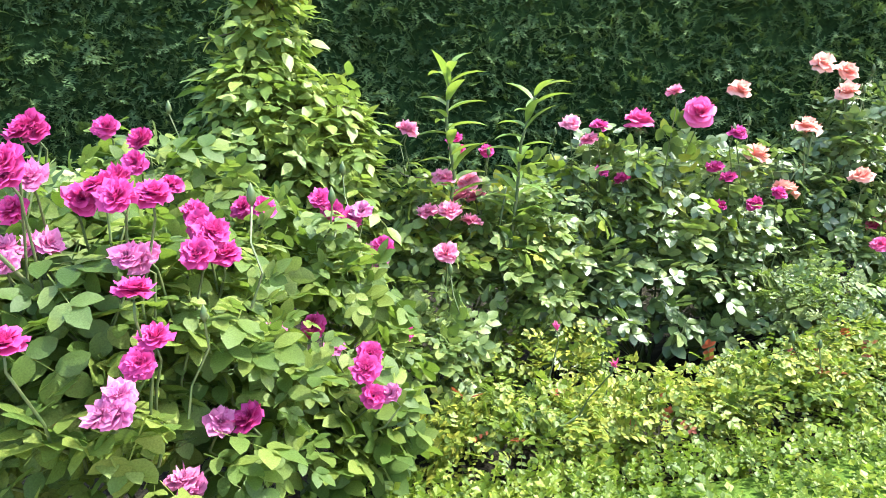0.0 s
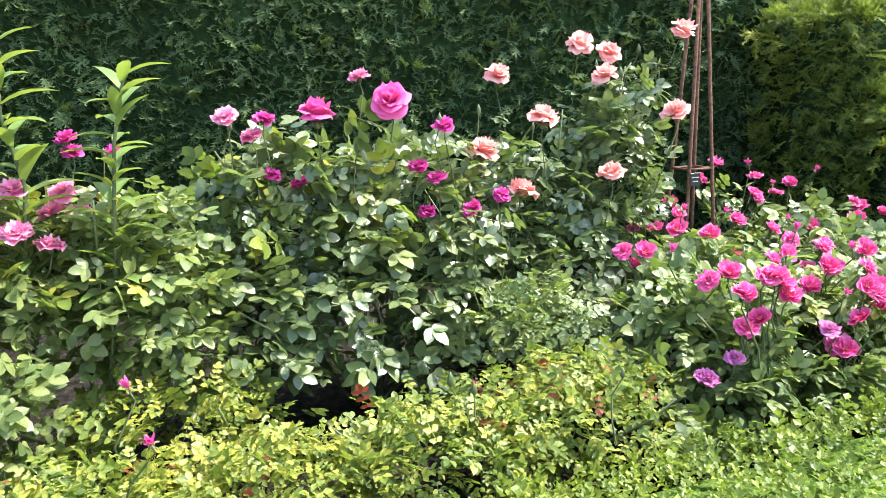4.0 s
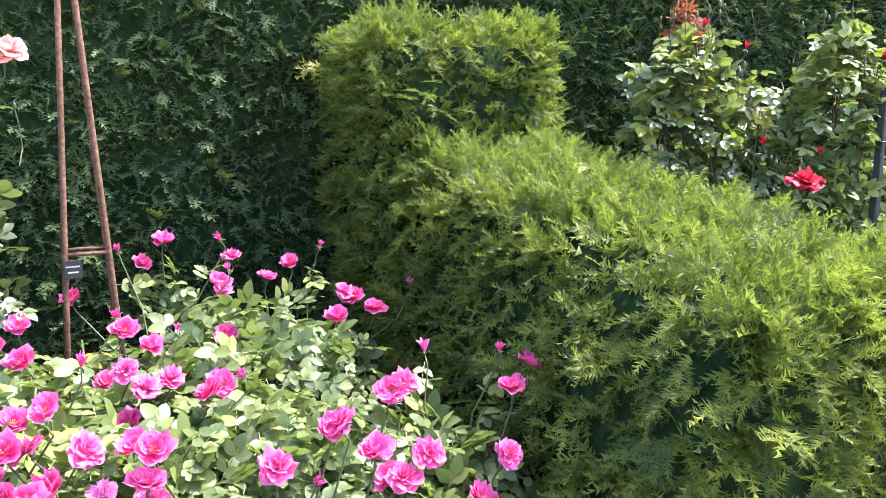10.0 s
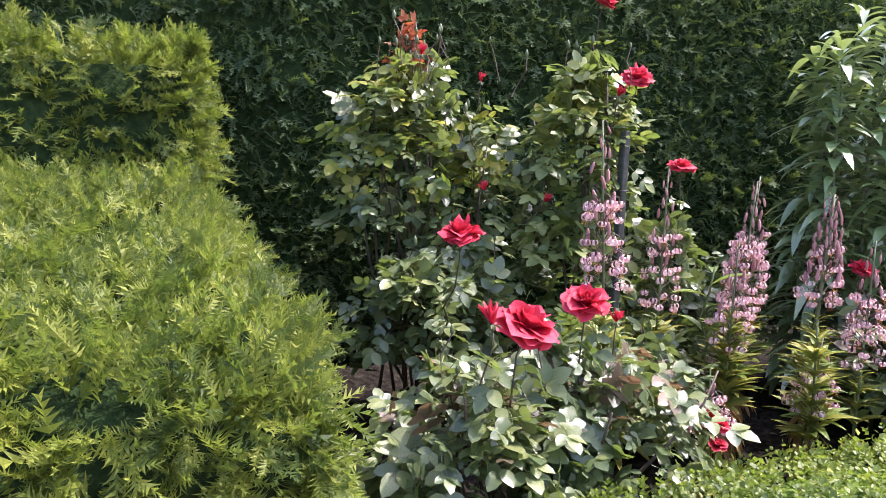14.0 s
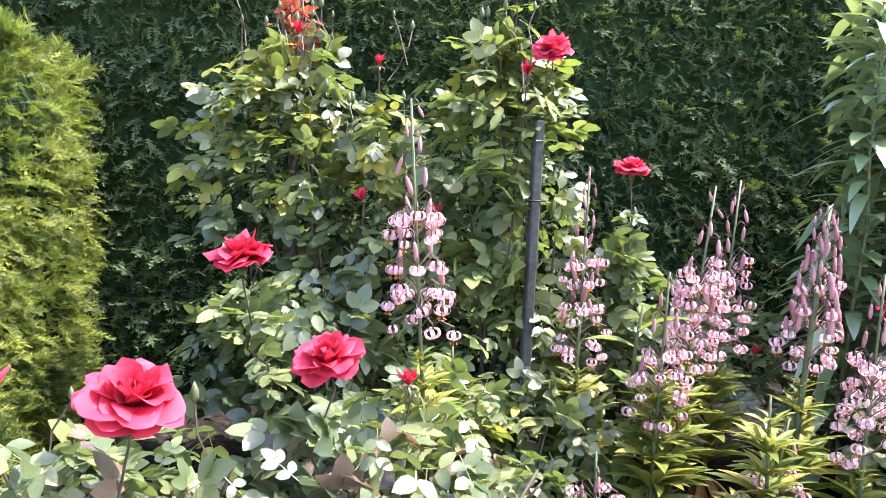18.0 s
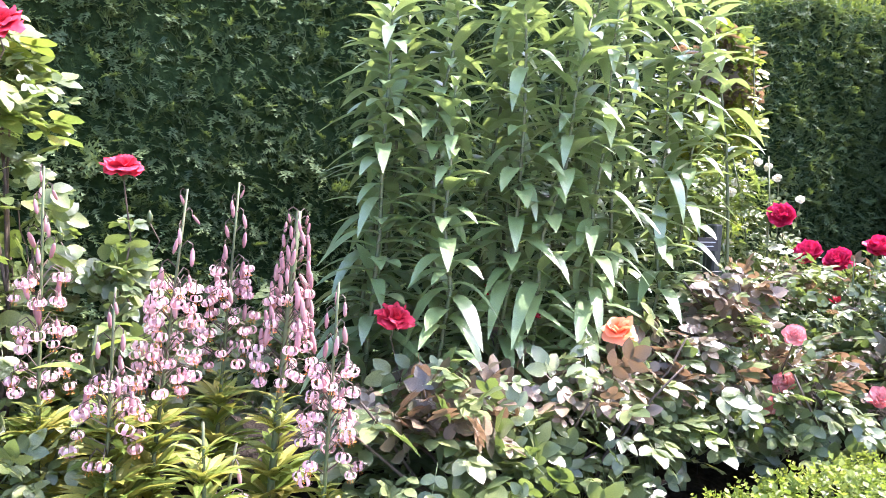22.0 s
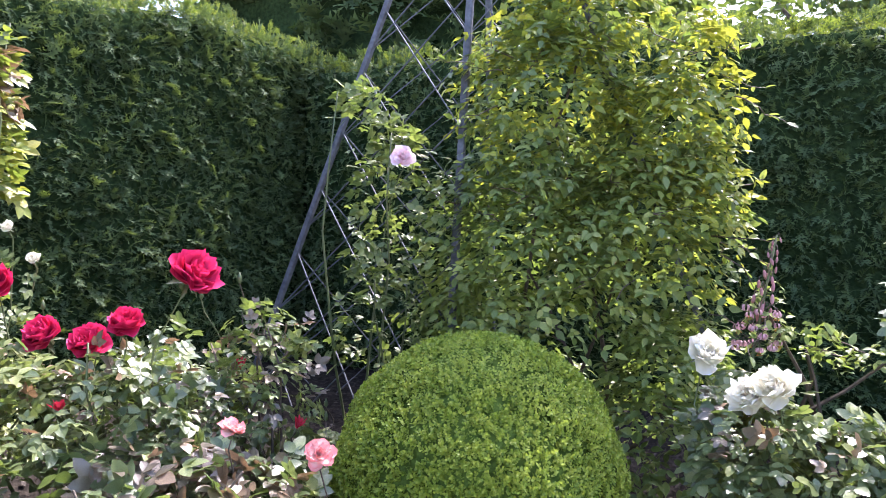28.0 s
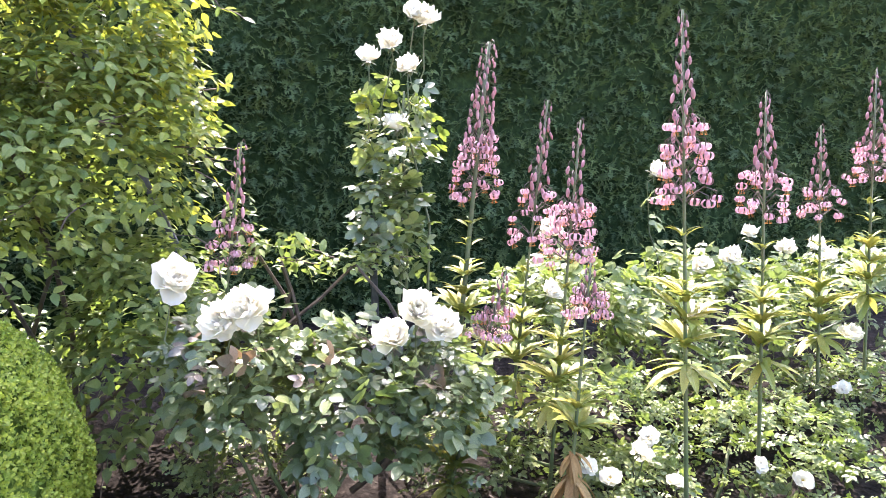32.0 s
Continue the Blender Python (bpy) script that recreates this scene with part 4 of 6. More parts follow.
def rose_bush(label, base, lobes, blooms, leaf, size, seed, extra=None, template=None, canes=6, cane=CANE, buds=0, group="roses in the bed", face=(-0.1, -0.5, 0.75), soil=None):
    g = np.random.default_rng(seed)
    bx, by = base
    bz = float(soil_height(np.array(bx), np.array(by))) - 0.01 if soil is None else soil
    root = thing("rose_bush", (bx, by, bz), label, "rose bush", group)
    inv = Matrix.Translation((-bx, -by, -bz))
    P, N = lobe_points(lobes, g)
    ok = P[:, 2] > soil_height(P[:, 0], P[:, 1]) + 0.04
    P, N = P[ok], N[ok]
    ends = []
    for i in range(canes):
        cx, cy, cz, rx, ry, rz, _ = lobes[i % len(lobes)]
        ends.append(np.array([cx + g.normal(0, 0.45) * rx, cy + g.normal(0, 0.45) * ry, cz + rz * g.uniform(0.45, 0.95)]))
    lp, ln, heads = [P], [N], []
    for i, e in enumerate(ends):
        pts = bent((bx + g.normal(0, 0.04), by + g.normal(0, 0.04), bz), e, 0.06, 7, seed * 31 + i)
        part("cane", fast_mesh("cane", *tube(pts, np.linspace(0.008, 0.003, 7), 5), cane, True), root, "", inv)
    for i, (p, key) in enumerate(blooms):
        p = np.array(p, float)
        k = KINDS[key]
        stalk = p - np.array([0, 0, k["radius"] * 0.35])
        cx, cy, cz, rx, ry, rz, _ = min(lobes, key=lambda L: (L[0] - p[0]) ** 2 + (L[1] - p[1]) ** 2)
        foot = np.array([p[0] * 0.55 + cx * 0.45, p[1] * 0.55 + cy * 0.45 + 0.03, max(bz + 0.03, min(p[2] - 0.14, cz))])
        up = Vector((g.normal(0, 0.32) + face[0], g.normal(0, 0.28) + face[1], face[2] + g.uniform(-0.1, 0.4))).normalized()
        heads.append((p, np.array(up), k["radius"]))
        pts = bent(foot, stalk, 0.02, 6, seed * 77 + i)
        pts[-2] = stalk - np.array(up) * 0.03
        part("flower_stem", fast_mesh("flower_stem", *tube(pts, np.linspace(0.0034, 0.002, 6), 5), cane, True), root, "", inv)
        q = up.to_track_quat('Z', 'Y').to_matrix().to_4x4() @ Matrix.Rotation(g.uniform(0, 6.28), 4, 'Z')
        sc = g.uniform(0.9, 1.1)
        b = part("bloom", k["meshes"][int(g.integers(len(k["meshes"])))], root, BLOOM_WORD[key], Matrix.Translation(Vector(p) - Vector((bx, by, bz))) @ q @ Matrix.Scale(sc, 4))
        part("calyx", k["calyx"], b)
        if k["eye"]:
            part("stamen_tuft", k["eye"], b, "yellow stamens")
        h = np.linalg.norm(stalk - foot)
        c = max(3, int(h / 0.04))
        s = g.uniform(0.05, 0.93, c)
        lp.append(foot[None] * (1 - s[:, None]) + stalk[None] * s[:, None] + g.normal(0, size * 0.12, (c, 3)))
        ln.append(unit(g.normal(size=(c, 3)) * np.array([1, 1, 0.3])))
    P, N = np.concatenate(lp), np.concatenate(ln)
    for p, up, rad in heads:            # blooms stand clear of the leaves
        rel = P - p
        s = np.clip(rel @ up, -0.02, 0.14)
        clear = np.linalg.norm(rel - s[:, None] * up, axis=1) > rad + size * 0.2
        P, N = P[clear], N[clear]
    n = len(P)
    along = N * np.array([1, 1, 0.4]) + g.normal(0, 0.5, (n, 3)) + np.array([0, 0, -0.08])
    up = np.array([0, 0, 0.9]) + N * 0.6 + g.normal(0, 0.45, (n, 3)) + np.array([0.0, -0.15, 0])
    t = template or (LEAF5 if seed in (101, 102, 103, 104, 108, 109, 110, 111, 112, 114, 115, 119, 120, 121, 130, 132, 134) else LEAF5B)
    pick = g.uniform(size=n) < (extra[1] if extra else 0)
    if extra:
        high = P[:, 2] > np.quantile(P[:, 2], 0.55)
        pick &= high
    R, sz = frames_of(along, up), size * g.uniform(0.5, 1.3, n)
    off = P - np.einsum('nij,j->ni', R, np.array([0, 0.45, 0])) * sz[:, None]
    V, F = stamp(*t, R[~pick], off[~pick], sz[~pick])
    part("foliage", fast_mesh("foliage", V, F, leaf, True), root, "", inv, "stuff")
    if pick.any():
        V, F = stamp(*t, R[pick], off[pick], sz[pick])
        part("young_or_sunlit_foliage", fast_mesh("young_or_sunlit_foliage", V, F, extra[0], True), root, "young leaves of another tint", inv, "stuff")
    for i in range(buds):
        cx, cy, cz, rx, ry, rz, _ = lobes[int(g.integers(len(lobes)))]
        top = np.array([cx + g.normal(0, 0.5) * rx, cy + g.normal(0, 0.5) * ry, cz + rz * g.uniform(0.95, 1.25)])
        pts = bent(top - np.array([g.normal(0, 0.03), g.normal(0, 0.03), 0.16]), top, 0.01, 4, seed * 5 + i)
        st = part("bud_stem", fast_mesh("bud_stem", *tube(pts, [0.0025, 0.002, 0.002, 0.002], 4), cane), root, "", inv)
        part("green_bud", GREENBUD, st, "closed green bud", Matrix.Translation(tuple(pts[-1])) @ Matrix.Scale(g.uniform(0.7, 1.2), 4))
    return root


def all_of(key, pts):
    return [(p, key) for p in pts]


def clustered(key, pts, seed, share=0.5, bud="pink_bud", buds=0.35, out=0.075):
    """Blooms with neighbours that open beside them, and some buds."""
    g = np.random.default_rng(seed)
    made = all_of(key, pts)
    for p in pts:
        p = np.array(p)
        if g.uniform() < share:
            made.append((tuple(p + g.normal(0, 1, 3) * np.array([out, out * 0.7, out * 0.6])), key))
        if g.uniform() < buds:
            made.append((tuple(p + np.array([g.normal(0, 0.07), g.normal(0, 0.05), g.uniform(0.02, 0.08)])), bud))
    return made


LEFT = [(-0.48, 1.39, 1.21), (-0.46, 1.40, 1.21), (-0.47, 1.40, 1.22), (-0.43, 1.75, 1.21), (-0.36, 1.75, 1.18), (-0.34, 1.58, 1.14), (-0.44, 1.20, 1.17), (-0.44, 1.20, 1.15), (-0.46, 1.26, 1.09), (-0.37, 1.30, 1.10), (-0.33, 1.27, 1.12), (-0.31, 1.30, 1.13), (-0.29, 1.20, 1.11), (-0.24, 1.21, 1.11), (-0.28, 1.60, 1.09), (-0.26, 1.11, 0.98), (-0.21, 1.44, 1.05), (-0.19, 1.28, 1.00), (-0.17, 1.32, 1.03), (-0.15, 1.31, 0.99), (-0.19, 1.36, 1.04), (-0.14, 1.65, 1.03), (-0.10, 1.64, 1.03), (0.03, 1.84, 1.02), (0.06, 1.84, 0.99), (0.10, 1.82, 0.97), (0.18, 1.80, 0.90), (-0.00, 1.54, 0.78), (-0.24, 1.13, 0.90), (-0.26, 1.11, 0.87), (-0.12, 1.24, 0.71), (0.11, 1.48, 0.73), (0.10, 1.44, 0.71), (0.11, 1.42, 0.66), (-0.42, 1.05, 0.93)]
MAUVE = [(-0.44, 1.27, 1.03), (-0.42, 1.27, 1.03), (-0.48, 1.25, 1.03), (-0.47, 1.22, 1.01), (-0.28, 1.06, 0.84), (-0.30, 1.04, 0.82), (-0.28, 1.04, 0.82), (-0.17, 1.24, 0.71), (-0.23, 1.19, 0.63), (-0.22, 1.21, 0.61), (0.15, 1.42, 0.66), (0.15, 1.80, 0.88), (0.17, 1.81, 0.85), (-0.28, 1.18, 1.02), (-0.26, 1.19, 1.01), (-0.26, 1.24, 1.01), (-0.08, 1.50, 0.79), (0.04, 1.52, 0.73), (-0.43, 1.26, 1.14), (0.13, 1.81, 0.99)]
OUTER = [(-0.62, 1.30, 1.16), (-0.58, 1.22, 1.02), (-0.66, 1.15, 0.9), (-0.74, 1.42, 1.2), (-0.56, 1.05, 0.78), (0.24, 1.90, 0.64)]
rose_bush("large old rose bush with fresh leaves and magenta blooms", (-0.25, 1.75), [(-0.5, 1.44, 0.88, 0.34, 0.32, 0.28, 360), (-0.2, 1.42, 0.80, 0.22, 0.26, 0.26, 260), (-0.32, 1.28, 0.66, 0.3, 0.22, 0.22, 270), (0.02, 1.74, 0.68, 0.24, 0.24, 0.34, 280), (-0.35, 1.78, 0.90, 0.36, 0.26, 0.32, 280), (-0.75, 1.45, 0.75, 0.3, 0.4, 0.4, 200), (0.08, 1.58, 0.5, 0.16, 0.16, 0.2, 100), (-0.1, 1.5, 0.55, 0.24, 0.2, 0.18, 140)], all_of("old_magenta", LEFT + OUTER) + all_of("old_mauve", MAUVE), ROSE_OLD, 0.145, 101, (ROSE_LIGHT, 0.25), canes=9, face=(-0.05, -0.7, 0.6), buds=9)
PINK = [(0.44, 2.35, 1.01), (0.54, 2.42, 0.99), (0.51, 2.40, 0.94), (0.57, 2.44, 0.93), (0.45, 2.30, 0.91), (0.52, 2.30, 0.87), (0.40, 2.12, 0.81), (0.38, 2.30, 0.91), (0.33, 2.40, 1.17), (0.53, 2.60, 1.13), (0.65, 2.60, 1.08), (0.54, 2.60, 1.09)]
rose_bush("slender rose bush with rose-pink blooms and light leaves", (0.5, 2.4), [(0.45, 2.42, 0.72, 0.24, 0.2, 0.36, 420), (0.7, 2.42, 0.66, 0.25, 0.22, 0.36, 340), (0.34, 2.1, 0.4, 0.22, 0.2, 0.3, 260)], all_of("pink", PINK[:9]) + all_of("old_magenta", PINK[9:]), ROSE_LIGHT, 0.115, 102, (ROSE_YELLOW, 0.2), canes=6, buds=4)
rose_bush("tall rose bush with glossy leaves and deep pink blooms", (1.35, 2.75), [(1.75, 2.6, 0.34, 0.35, 0.22, 0.26, 200), (0.95, 2.55, 0.45, 0.3, 0.25, 0.35, 200), (1.15, 2.7, 0.80, 0.36, 0.25, 0.34, 300), (1.55, 2.75, 0.78, 0.36, 0.28, 0.34, 330), (1.3, 2.6, 0.48, 0.42, 0.25, 0.25, 240)], all_of("deep_pink", [(1.48, 2.60, 1.19), (1.24, 2.60, 1.15)]) + all_of("pink", [(1.38, 2.60, 1.28), (1.04, 2.60, 1.11), (0.97, 2.60, 1.17)]) + all_of("magenta", [(1.65, 2.60, 1.12), (1.09, 2.60, 0.99), (1.18, 2.60, 0.96), (1.58, 2.60, 0.84), (1.84, 2.60, 0.88), (1.74, 2.60, 0.84), (1.56, 2.60, 0.99), (1.62, 2.60, 0.95), (1.08, 2.60, 1.16)]), ROSE_DARK, 0.152, 103, (ROSE_YELLOW, 0.16), canes=11, buds=8, face=(-0.05, -0.3, 1.0))
CORAL = [(2.37, 3.10, 1.39), (2.50, 3.10, 1.36), (2.74, 2.95, 1.43), (2.44, 3.00, 1.26), (2.09, 3.30, 1.28), (2.06, 2.75, 1.11), (2.51, 2.60, 1.12), (2.34, 2.75, 0.90), (1.83, 2.75, 1.00), (1.97, 2.75, 0.85)]
rose_bush("upright rose bush with glossy dark leaves and coral blooms", (2.2, 3.0), [(2.1, 2.95, 0.72, 0.36, 0.26, 0.33, 280), (2.45, 2.98, 0.84, 0.27, 0.24, 0.40, 270), (2.2, 2.8, 0.48, 0.42, 0.25, 0.25, 230), (2.5, 3.0, 1.2, 0.2, 0.16, 0.16, 50)], all_of("coral", CORAL), ROSE_DARK, 0.128, 104, canes=12, buds=8, face=(-0.05, -0.35, 0.9))
rose_bush("spreading low rose with small yellow-green leaves", (0.75, 1.9), [(0.55, 1.85, 0.28, 0.4, 0.25, 0.19, 668), (1, 1.9, 0.27, 0.4, 0.25, 0.19, 607)], all_of("pink_bud", [(0.71, 2.0, 0.58), (0.78, 1.75, 0.55)]), ROSE_YELLOW, 0.0731, 105, (SHOOT_RED, 0.025), canes=5, template=LEAF7)
rose_bush("spreading low rose with small yellow-green leaves", (1.6, 2.0), [(1.45, 1.95, 0.29, 0.38, 0.28, 0.19, 668), (1.85, 2.02, 0.31, 0.36, 0.3, 0.2, 668)], [], ROSE_YELLOW, 0.0731, 106, (SHOOT_RED, 0.02), canes=5, template=LEAF7, buds=3)
rose_bush("spreading low rose with small yellow-green leaves", (0.78, 2.35), [(0.75, 2.3, 0.32, 0.35, 0.25, 0.22, 380)], [], ROSE_YELLOW, 0.078, 107, canes=4, template=LEAF7)
rose_bush("spreading low rose with small mid-green leaves", (1.95, 2.45), [(1.9, 2.4, 0.40, 0.3, 0.25, 0.25, 320)], [], ROSE_LIGHT, 0.078, 123, canes=4, template=LEAF7)
GAL1 = [(2.27, 2.53, 0.66), (2.33, 2.49, 0.66), (2.51, 2.85, 0.68), (2.56, 2.81, 0.67), (2.65, 2.79, 0.67), (2.73, 2.69, 0.66), (2.37, 2.09, 0.67), (2.40, 1.97, 0.68), (2.45, 1.97, 0.66), (2.48, 1.97, 0.62), (2.34, 1.97, 0.54), (2.39, 1.97, 0.56), (2.70, 1.97, 0.43), (2.75, 1.97, 0.52), (2.83, 1.97, 0.54), (2.75, 2.11, 0.65), (2.79, 2.12, 0.64), (2.80, 1.97, 0.59), (2.76, 1.97, 0.62), (2.80, 2.35, 0.64), (2.97, 2.85, 0.67), (3.03, 2.71, 0.65), (3.06, 2.46, 0.63), (3.00, 2.41, 0.63), (3.14, 2.35, 0.62), (3.28, 3.11, 0.71), (3.33, 3.20, 0.80)]
GAL2 = [(3.11, 3.20, 0.87), (3.04, 3.20, 0.80), (2.83, 3.12, 0.72), (3.53, 3.20, 0.76), (3.67, 2.93, 0.67), (3.71, 2.82, 0.65), (3.23, 2.73, 0.65), (2.97, 2.05, 0.64), (2.98, 1.97, 0.60), (3.21, 1.97, 0.58), (3.24, 1.97, 0.43), (3.30, 1.97, 0.39), (3.53, 2.19, 0.61), (3.35, 2.00, 0.63), (3.41, 1.97, 0.57), (3.47, 1.97, 0.50), (3.53, 1.97, 0.54), (3.65, 1.97, 0.41), (3.72, 1.97, 0.50), (3.80, 2.09, 0.60), (2.79, 1.97, 0.30)]
GALM = [(2.91, 1.97, 0.59), (2.89, 1.97, 0.32), (2.31, 1.97, 0.45), (2.22, 1.97, 0.40), (2.63, 1.97, 0.50)]
rose_bush("broad old rose bush covered in open cerise blooms", (2.6, 2.4), [(2.4, 2.3, 0.4, 0.32, 0.36, 0.24, 430), (2.8, 2.25, 0.4, 0.36, 0.36, 0.24, 460), (2.75, 2.7, 0.42, 0.36, 0.3, 0.24, 360), (2.5, 1.96, 0.27, 0.4, 0.14, 0.17, 190)], clustered("cerise", GAL1, 61) + all_of("mauve", GALM), ROSE_LIGHT, 0.125, 108, (ROSE_YELLOW, 0.05), canes=8)
rose_bush("broad old rose bush covered in open cerise blooms", (3.3, 2.45), [(3.2, 2.25, 0.38, 0.36, 0.34, 0.24, 430), (3.55, 2.15, 0.34, 0.28, 0.28, 0.2, 300), (3.3, 2.75, 0.44, 0.4, 0.4, 0.28, 460), (3.2, 1.94, 0.26, 0.42, 0.13, 0.16, 190)], clustered("cerise", GAL2, 62, 0.6), ROSE_LIGHT, 0.125, 109, canes=8)

rose_bush("rose bush with grey-green leaves behind the lilies", (6.75, 3.2), [(6.6, 3.2, 0.5, 0.28, 0.2, 0.3, 229), (7.0, 3.15, 0.5, 0.28, 0.2, 0.32, 229), (6.35, 3.1, 0.38, 0.2, 0.2, 0.22, 121)], [((7.0, 2.95, 0.62), "red_bud")], ROSE_DARK, 0.129, 130, canes=6, cane=CANE_DARK)

rose_bush("slender rose bush with one red bloom among the lilies", (6.5, 2.95), [(6.5, 2.95, 0.78, 0.17, 0.14, 0.24, 70), (6.46, 2.9, 0.45, 0.2, 0.16, 0.2, 70)], [((6.53, 2.91, 1.21), "red")], ROSE_DARK, 0.16, 134, canes=4, cane=CANE_DARK, buds=2)

# red roses beyond the low yew hedge
rose_bush("tall rose bush with grey-green leaves and red blooms", (5.55, 3.3), [(5.42, 3.35, 1.15, 0.3, 0.24, 0.48, 230), (5.8, 3.28, 0.95, 0.3, 0.24, 0.5, 220), (5.5, 3.1, 0.6, 0.32, 0.26, 0.32, 330), (5.55, 3.35, 1.5, 0.18, 0.16, 0.2, 80)], [((5.39, 2.61, 0.97), "big_red"), ((5.93, 3.0, 1.08), "red_bud"), ((5.52, 3.30, 1.66), "red_bud"), ((5.79, 3.30, 1.57), "red_bud"), ((5.72, 3.1, 1.12), "red_bud")], ROSE_DARK, 0.155, 110, (ROSE_YELLOW, 0.3), canes=14, cane=CANE_DARK, buds=24)
rose_bush("slender rose shoot with red young leaves", (5.5, 3.45), [(5.5, 3.42, 1.66, 0.07, 0.06, 0.16, 26)], [], SHOOT_RED, 0.13, 131, canes=3, cane=CANE_DARK)
rose_bush("tall staked rose bush with red blooms above grey-green leaves", (6.2, 3.1), [(6.15, 3.08, 1.2, 0.28, 0.22, 0.45, 200), (6.1, 3.05, 0.7, 0.34, 0.22, 0.36, 160), (6.2, 3.1, 1.5, 0.16, 0.14, 0.18, 60)], [((6.2, 3.03, 1.87), "red"), ((6.25, 2.86, 1.55), "red"), ((6.18, 2.88, 1.49), "red_bud")], ROSE_LIGHT, 0.158, 111, (ROSE_YELLOW, 0.2), canes=10, cane=CANE_DARK, buds=9)
rose_bush("low rose bush with glossy leaves and large red blooms", (5.4, 2.15), [(5.2, 2.1, 0.42, 0.34, 0.28, 0.3, 330), (5.65, 2.2, 0.42, 0.36, 0.28, 0.3, 330)], [((5.59, 2.20, 0.81), "big_red"), ((5.27, 1.99, 0.80), "big_red"), ((5.75, 2.27, 0.745), "red_bud"), ((5.12, 1.85, 0.86), "red_bud")], ROSE_DARK, 0.145, 112, (ROSE_BRONZE, 0.14), canes=14, cane=CANE_DARK, buds=3)
rose_bush("low rose bush with pale leaves between the lilies", (5.95, 2.75), [(5.9, 2.7, 0.42, 0.25, 0.22, 0.25, 160), (6.2, 2.75, 0.4, 0.22, 0.2, 0.24, 120), (6.1, 2.5, 0.3, 0.2, 0.18, 0.16, 70)], [], ROSE_DARK, 0.13, 132, (ROSE_YELLOW, 0.2), canes=5, cane=CANE_DARK)
rose_bush("low rose bush with small scarlet blooms under the lilies", (6.0, 2.1), [(6, 2.1, 0.2, 0.2, 0.15, 0.15, 121)], all_of("small_red", [(6.02, 2.12, 0.38), (6.05, 2.14, 0.43), (5.99, 2.13, 0.46)]), ROSE_YELLOW, 0.0774, 113, canes=3)
rose_bush("rose bush with bronze-flushed leaves, red and orange blooms", (7.5, 2.35), [(7.25, 2.4, 0.40, 0.34, 0.26, 0.30, 230), (7.75, 2.35, 0.42, 0.36, 0.26, 0.31, 250), (8.15, 2.4, 0.45, 0.3, 0.26, 0.33, 200), (7.45, 2.25, 0.3, 0.3, 0.2, 0.2, 90)], [((7.18, 2.56, 0.80), "red"), ((7.84, 2.35, 0.73), "orange"), ((7.6, 2.7, 0.83), "red_bud"), ((7.7, 2.6, 0.75), "red_bud")], ROSE_DARK, 0.165, 114, (ROSE_BRONZE, 0.5), canes=15, cane=CANE_DARK)
BI = [(8.54, 2.22, 0.69), (8.80, 2.06, 0.47), (9.27, 1.95, 0.69), (9.40, 1.75, 0.62), (8.60, 2.27, 0.50), (8.50, 2.28, 0.44)]
rose_bush("low rose bush with red and white blooms, glossy leaves", (8.9, 2.2), [(8.65, 2.25, 0.38, 0.34, 0.3, 0.28, 380), (9.1, 2.1, 0.4, 0.36, 0.3, 0.27, 400), (9.4, 1.95, 0.36, 0.25, 0.2, 0.24, 243), (8.4, 2.38, 0.72, 0.17, 0.14, 0.22, 150)], all_of("bicolor", BI), ROSE_DARK, 0.145, 115, (ROSE_BRONZE, 0.45), canes=9, cane=CANE_DARK, face=(-0.7, -0.35, 0.65))
rose_bush("tall rose bush with full crimson blooms above dark leaves", (9.15, 2.55), [(9, 2.6, 0.66, 0.3, 0.28, 0.28, 384), (9.32, 2.4, 0.66, 0.3, 0.28, 0.28, 384), (9.7, 2.5, 0.5, 0.3, 0.3, 0.32, 263)], all_of("big_crimson", [(9.28, 2.12, 1.10)]) + all_of("crimson", [(9.27, 2.34, 0.95), (9.09, 2.65, 1.07), (9.20, 2.58, 0.91), (9.30, 2.51, 0.88)]) + all_of("red_bud", [(8.70, 2.49, 0.62), (9.10, 2.40, 0.74), (9.75, 2.3, 0.75)]), ROSE_DARK, 0.12, 116, (ROSE_BRONZE, 0.15), canes=8, face=(-0.7, -0.35, 0.65), buds=4)
WHSM = [(9.10, 2.79, 1.31), (9.13, 2.75, 1.29), (9.20, 2.75, 1.24), (9.20, 2.64, 1.15), (9.00, 2.84, 0.95), (9.00, 2.63, 0.81), (9.05, 2.85, 1.22), (8.95, 2.8, 1.18)]
rose_bush("wispy rose bush with fine leaves and small blush blooms", (9.0, 2.95), [(8.98, 2.86, 0.92, 0.24, 0.22, 0.45, 520), (9.1, 2.8, 0.6, 0.2, 0.2, 0.3, 222)], all_of("small_blush", WHSM), ROSE_LIGHT, 0.0774, 117, canes=7, template=LEAF7, face=(-0.7, -0.4, 0.3))
rose_bush("climbing rose with bronze-tipped shoots behind the tall lilies", (9.35, 3.2), [(9.3, 3.2, 1.5, 0.25, 0.22, 0.35, 344), (9.2, 3.2, 1.1, 0.22, 0.22, 0.35, 202), (9.3, 3.15, 1.75, 0.2, 0.18, 0.25, 182)], [], ROSE_YELLOW, 0.145, 118, (ROSE_BRONZE, 0.5), canes=7, buds=5)

rose_bush("slender rose bush with thin stems before the obelisk", (9.78, 2.2), [(9.75, 2.2, 0.68, 0.2, 0.2, 0.32, 190), (9.85, 2.1, 0.36, 0.26, 0.24, 0.2, 150)], [((9.72, 2.05, 0.58), "red_bud")], ROSE_LIGHT, 0.11, 133, (ROSE_BRONZE, 0.25), canes=12, cane=CANE_DARK, buds=8)

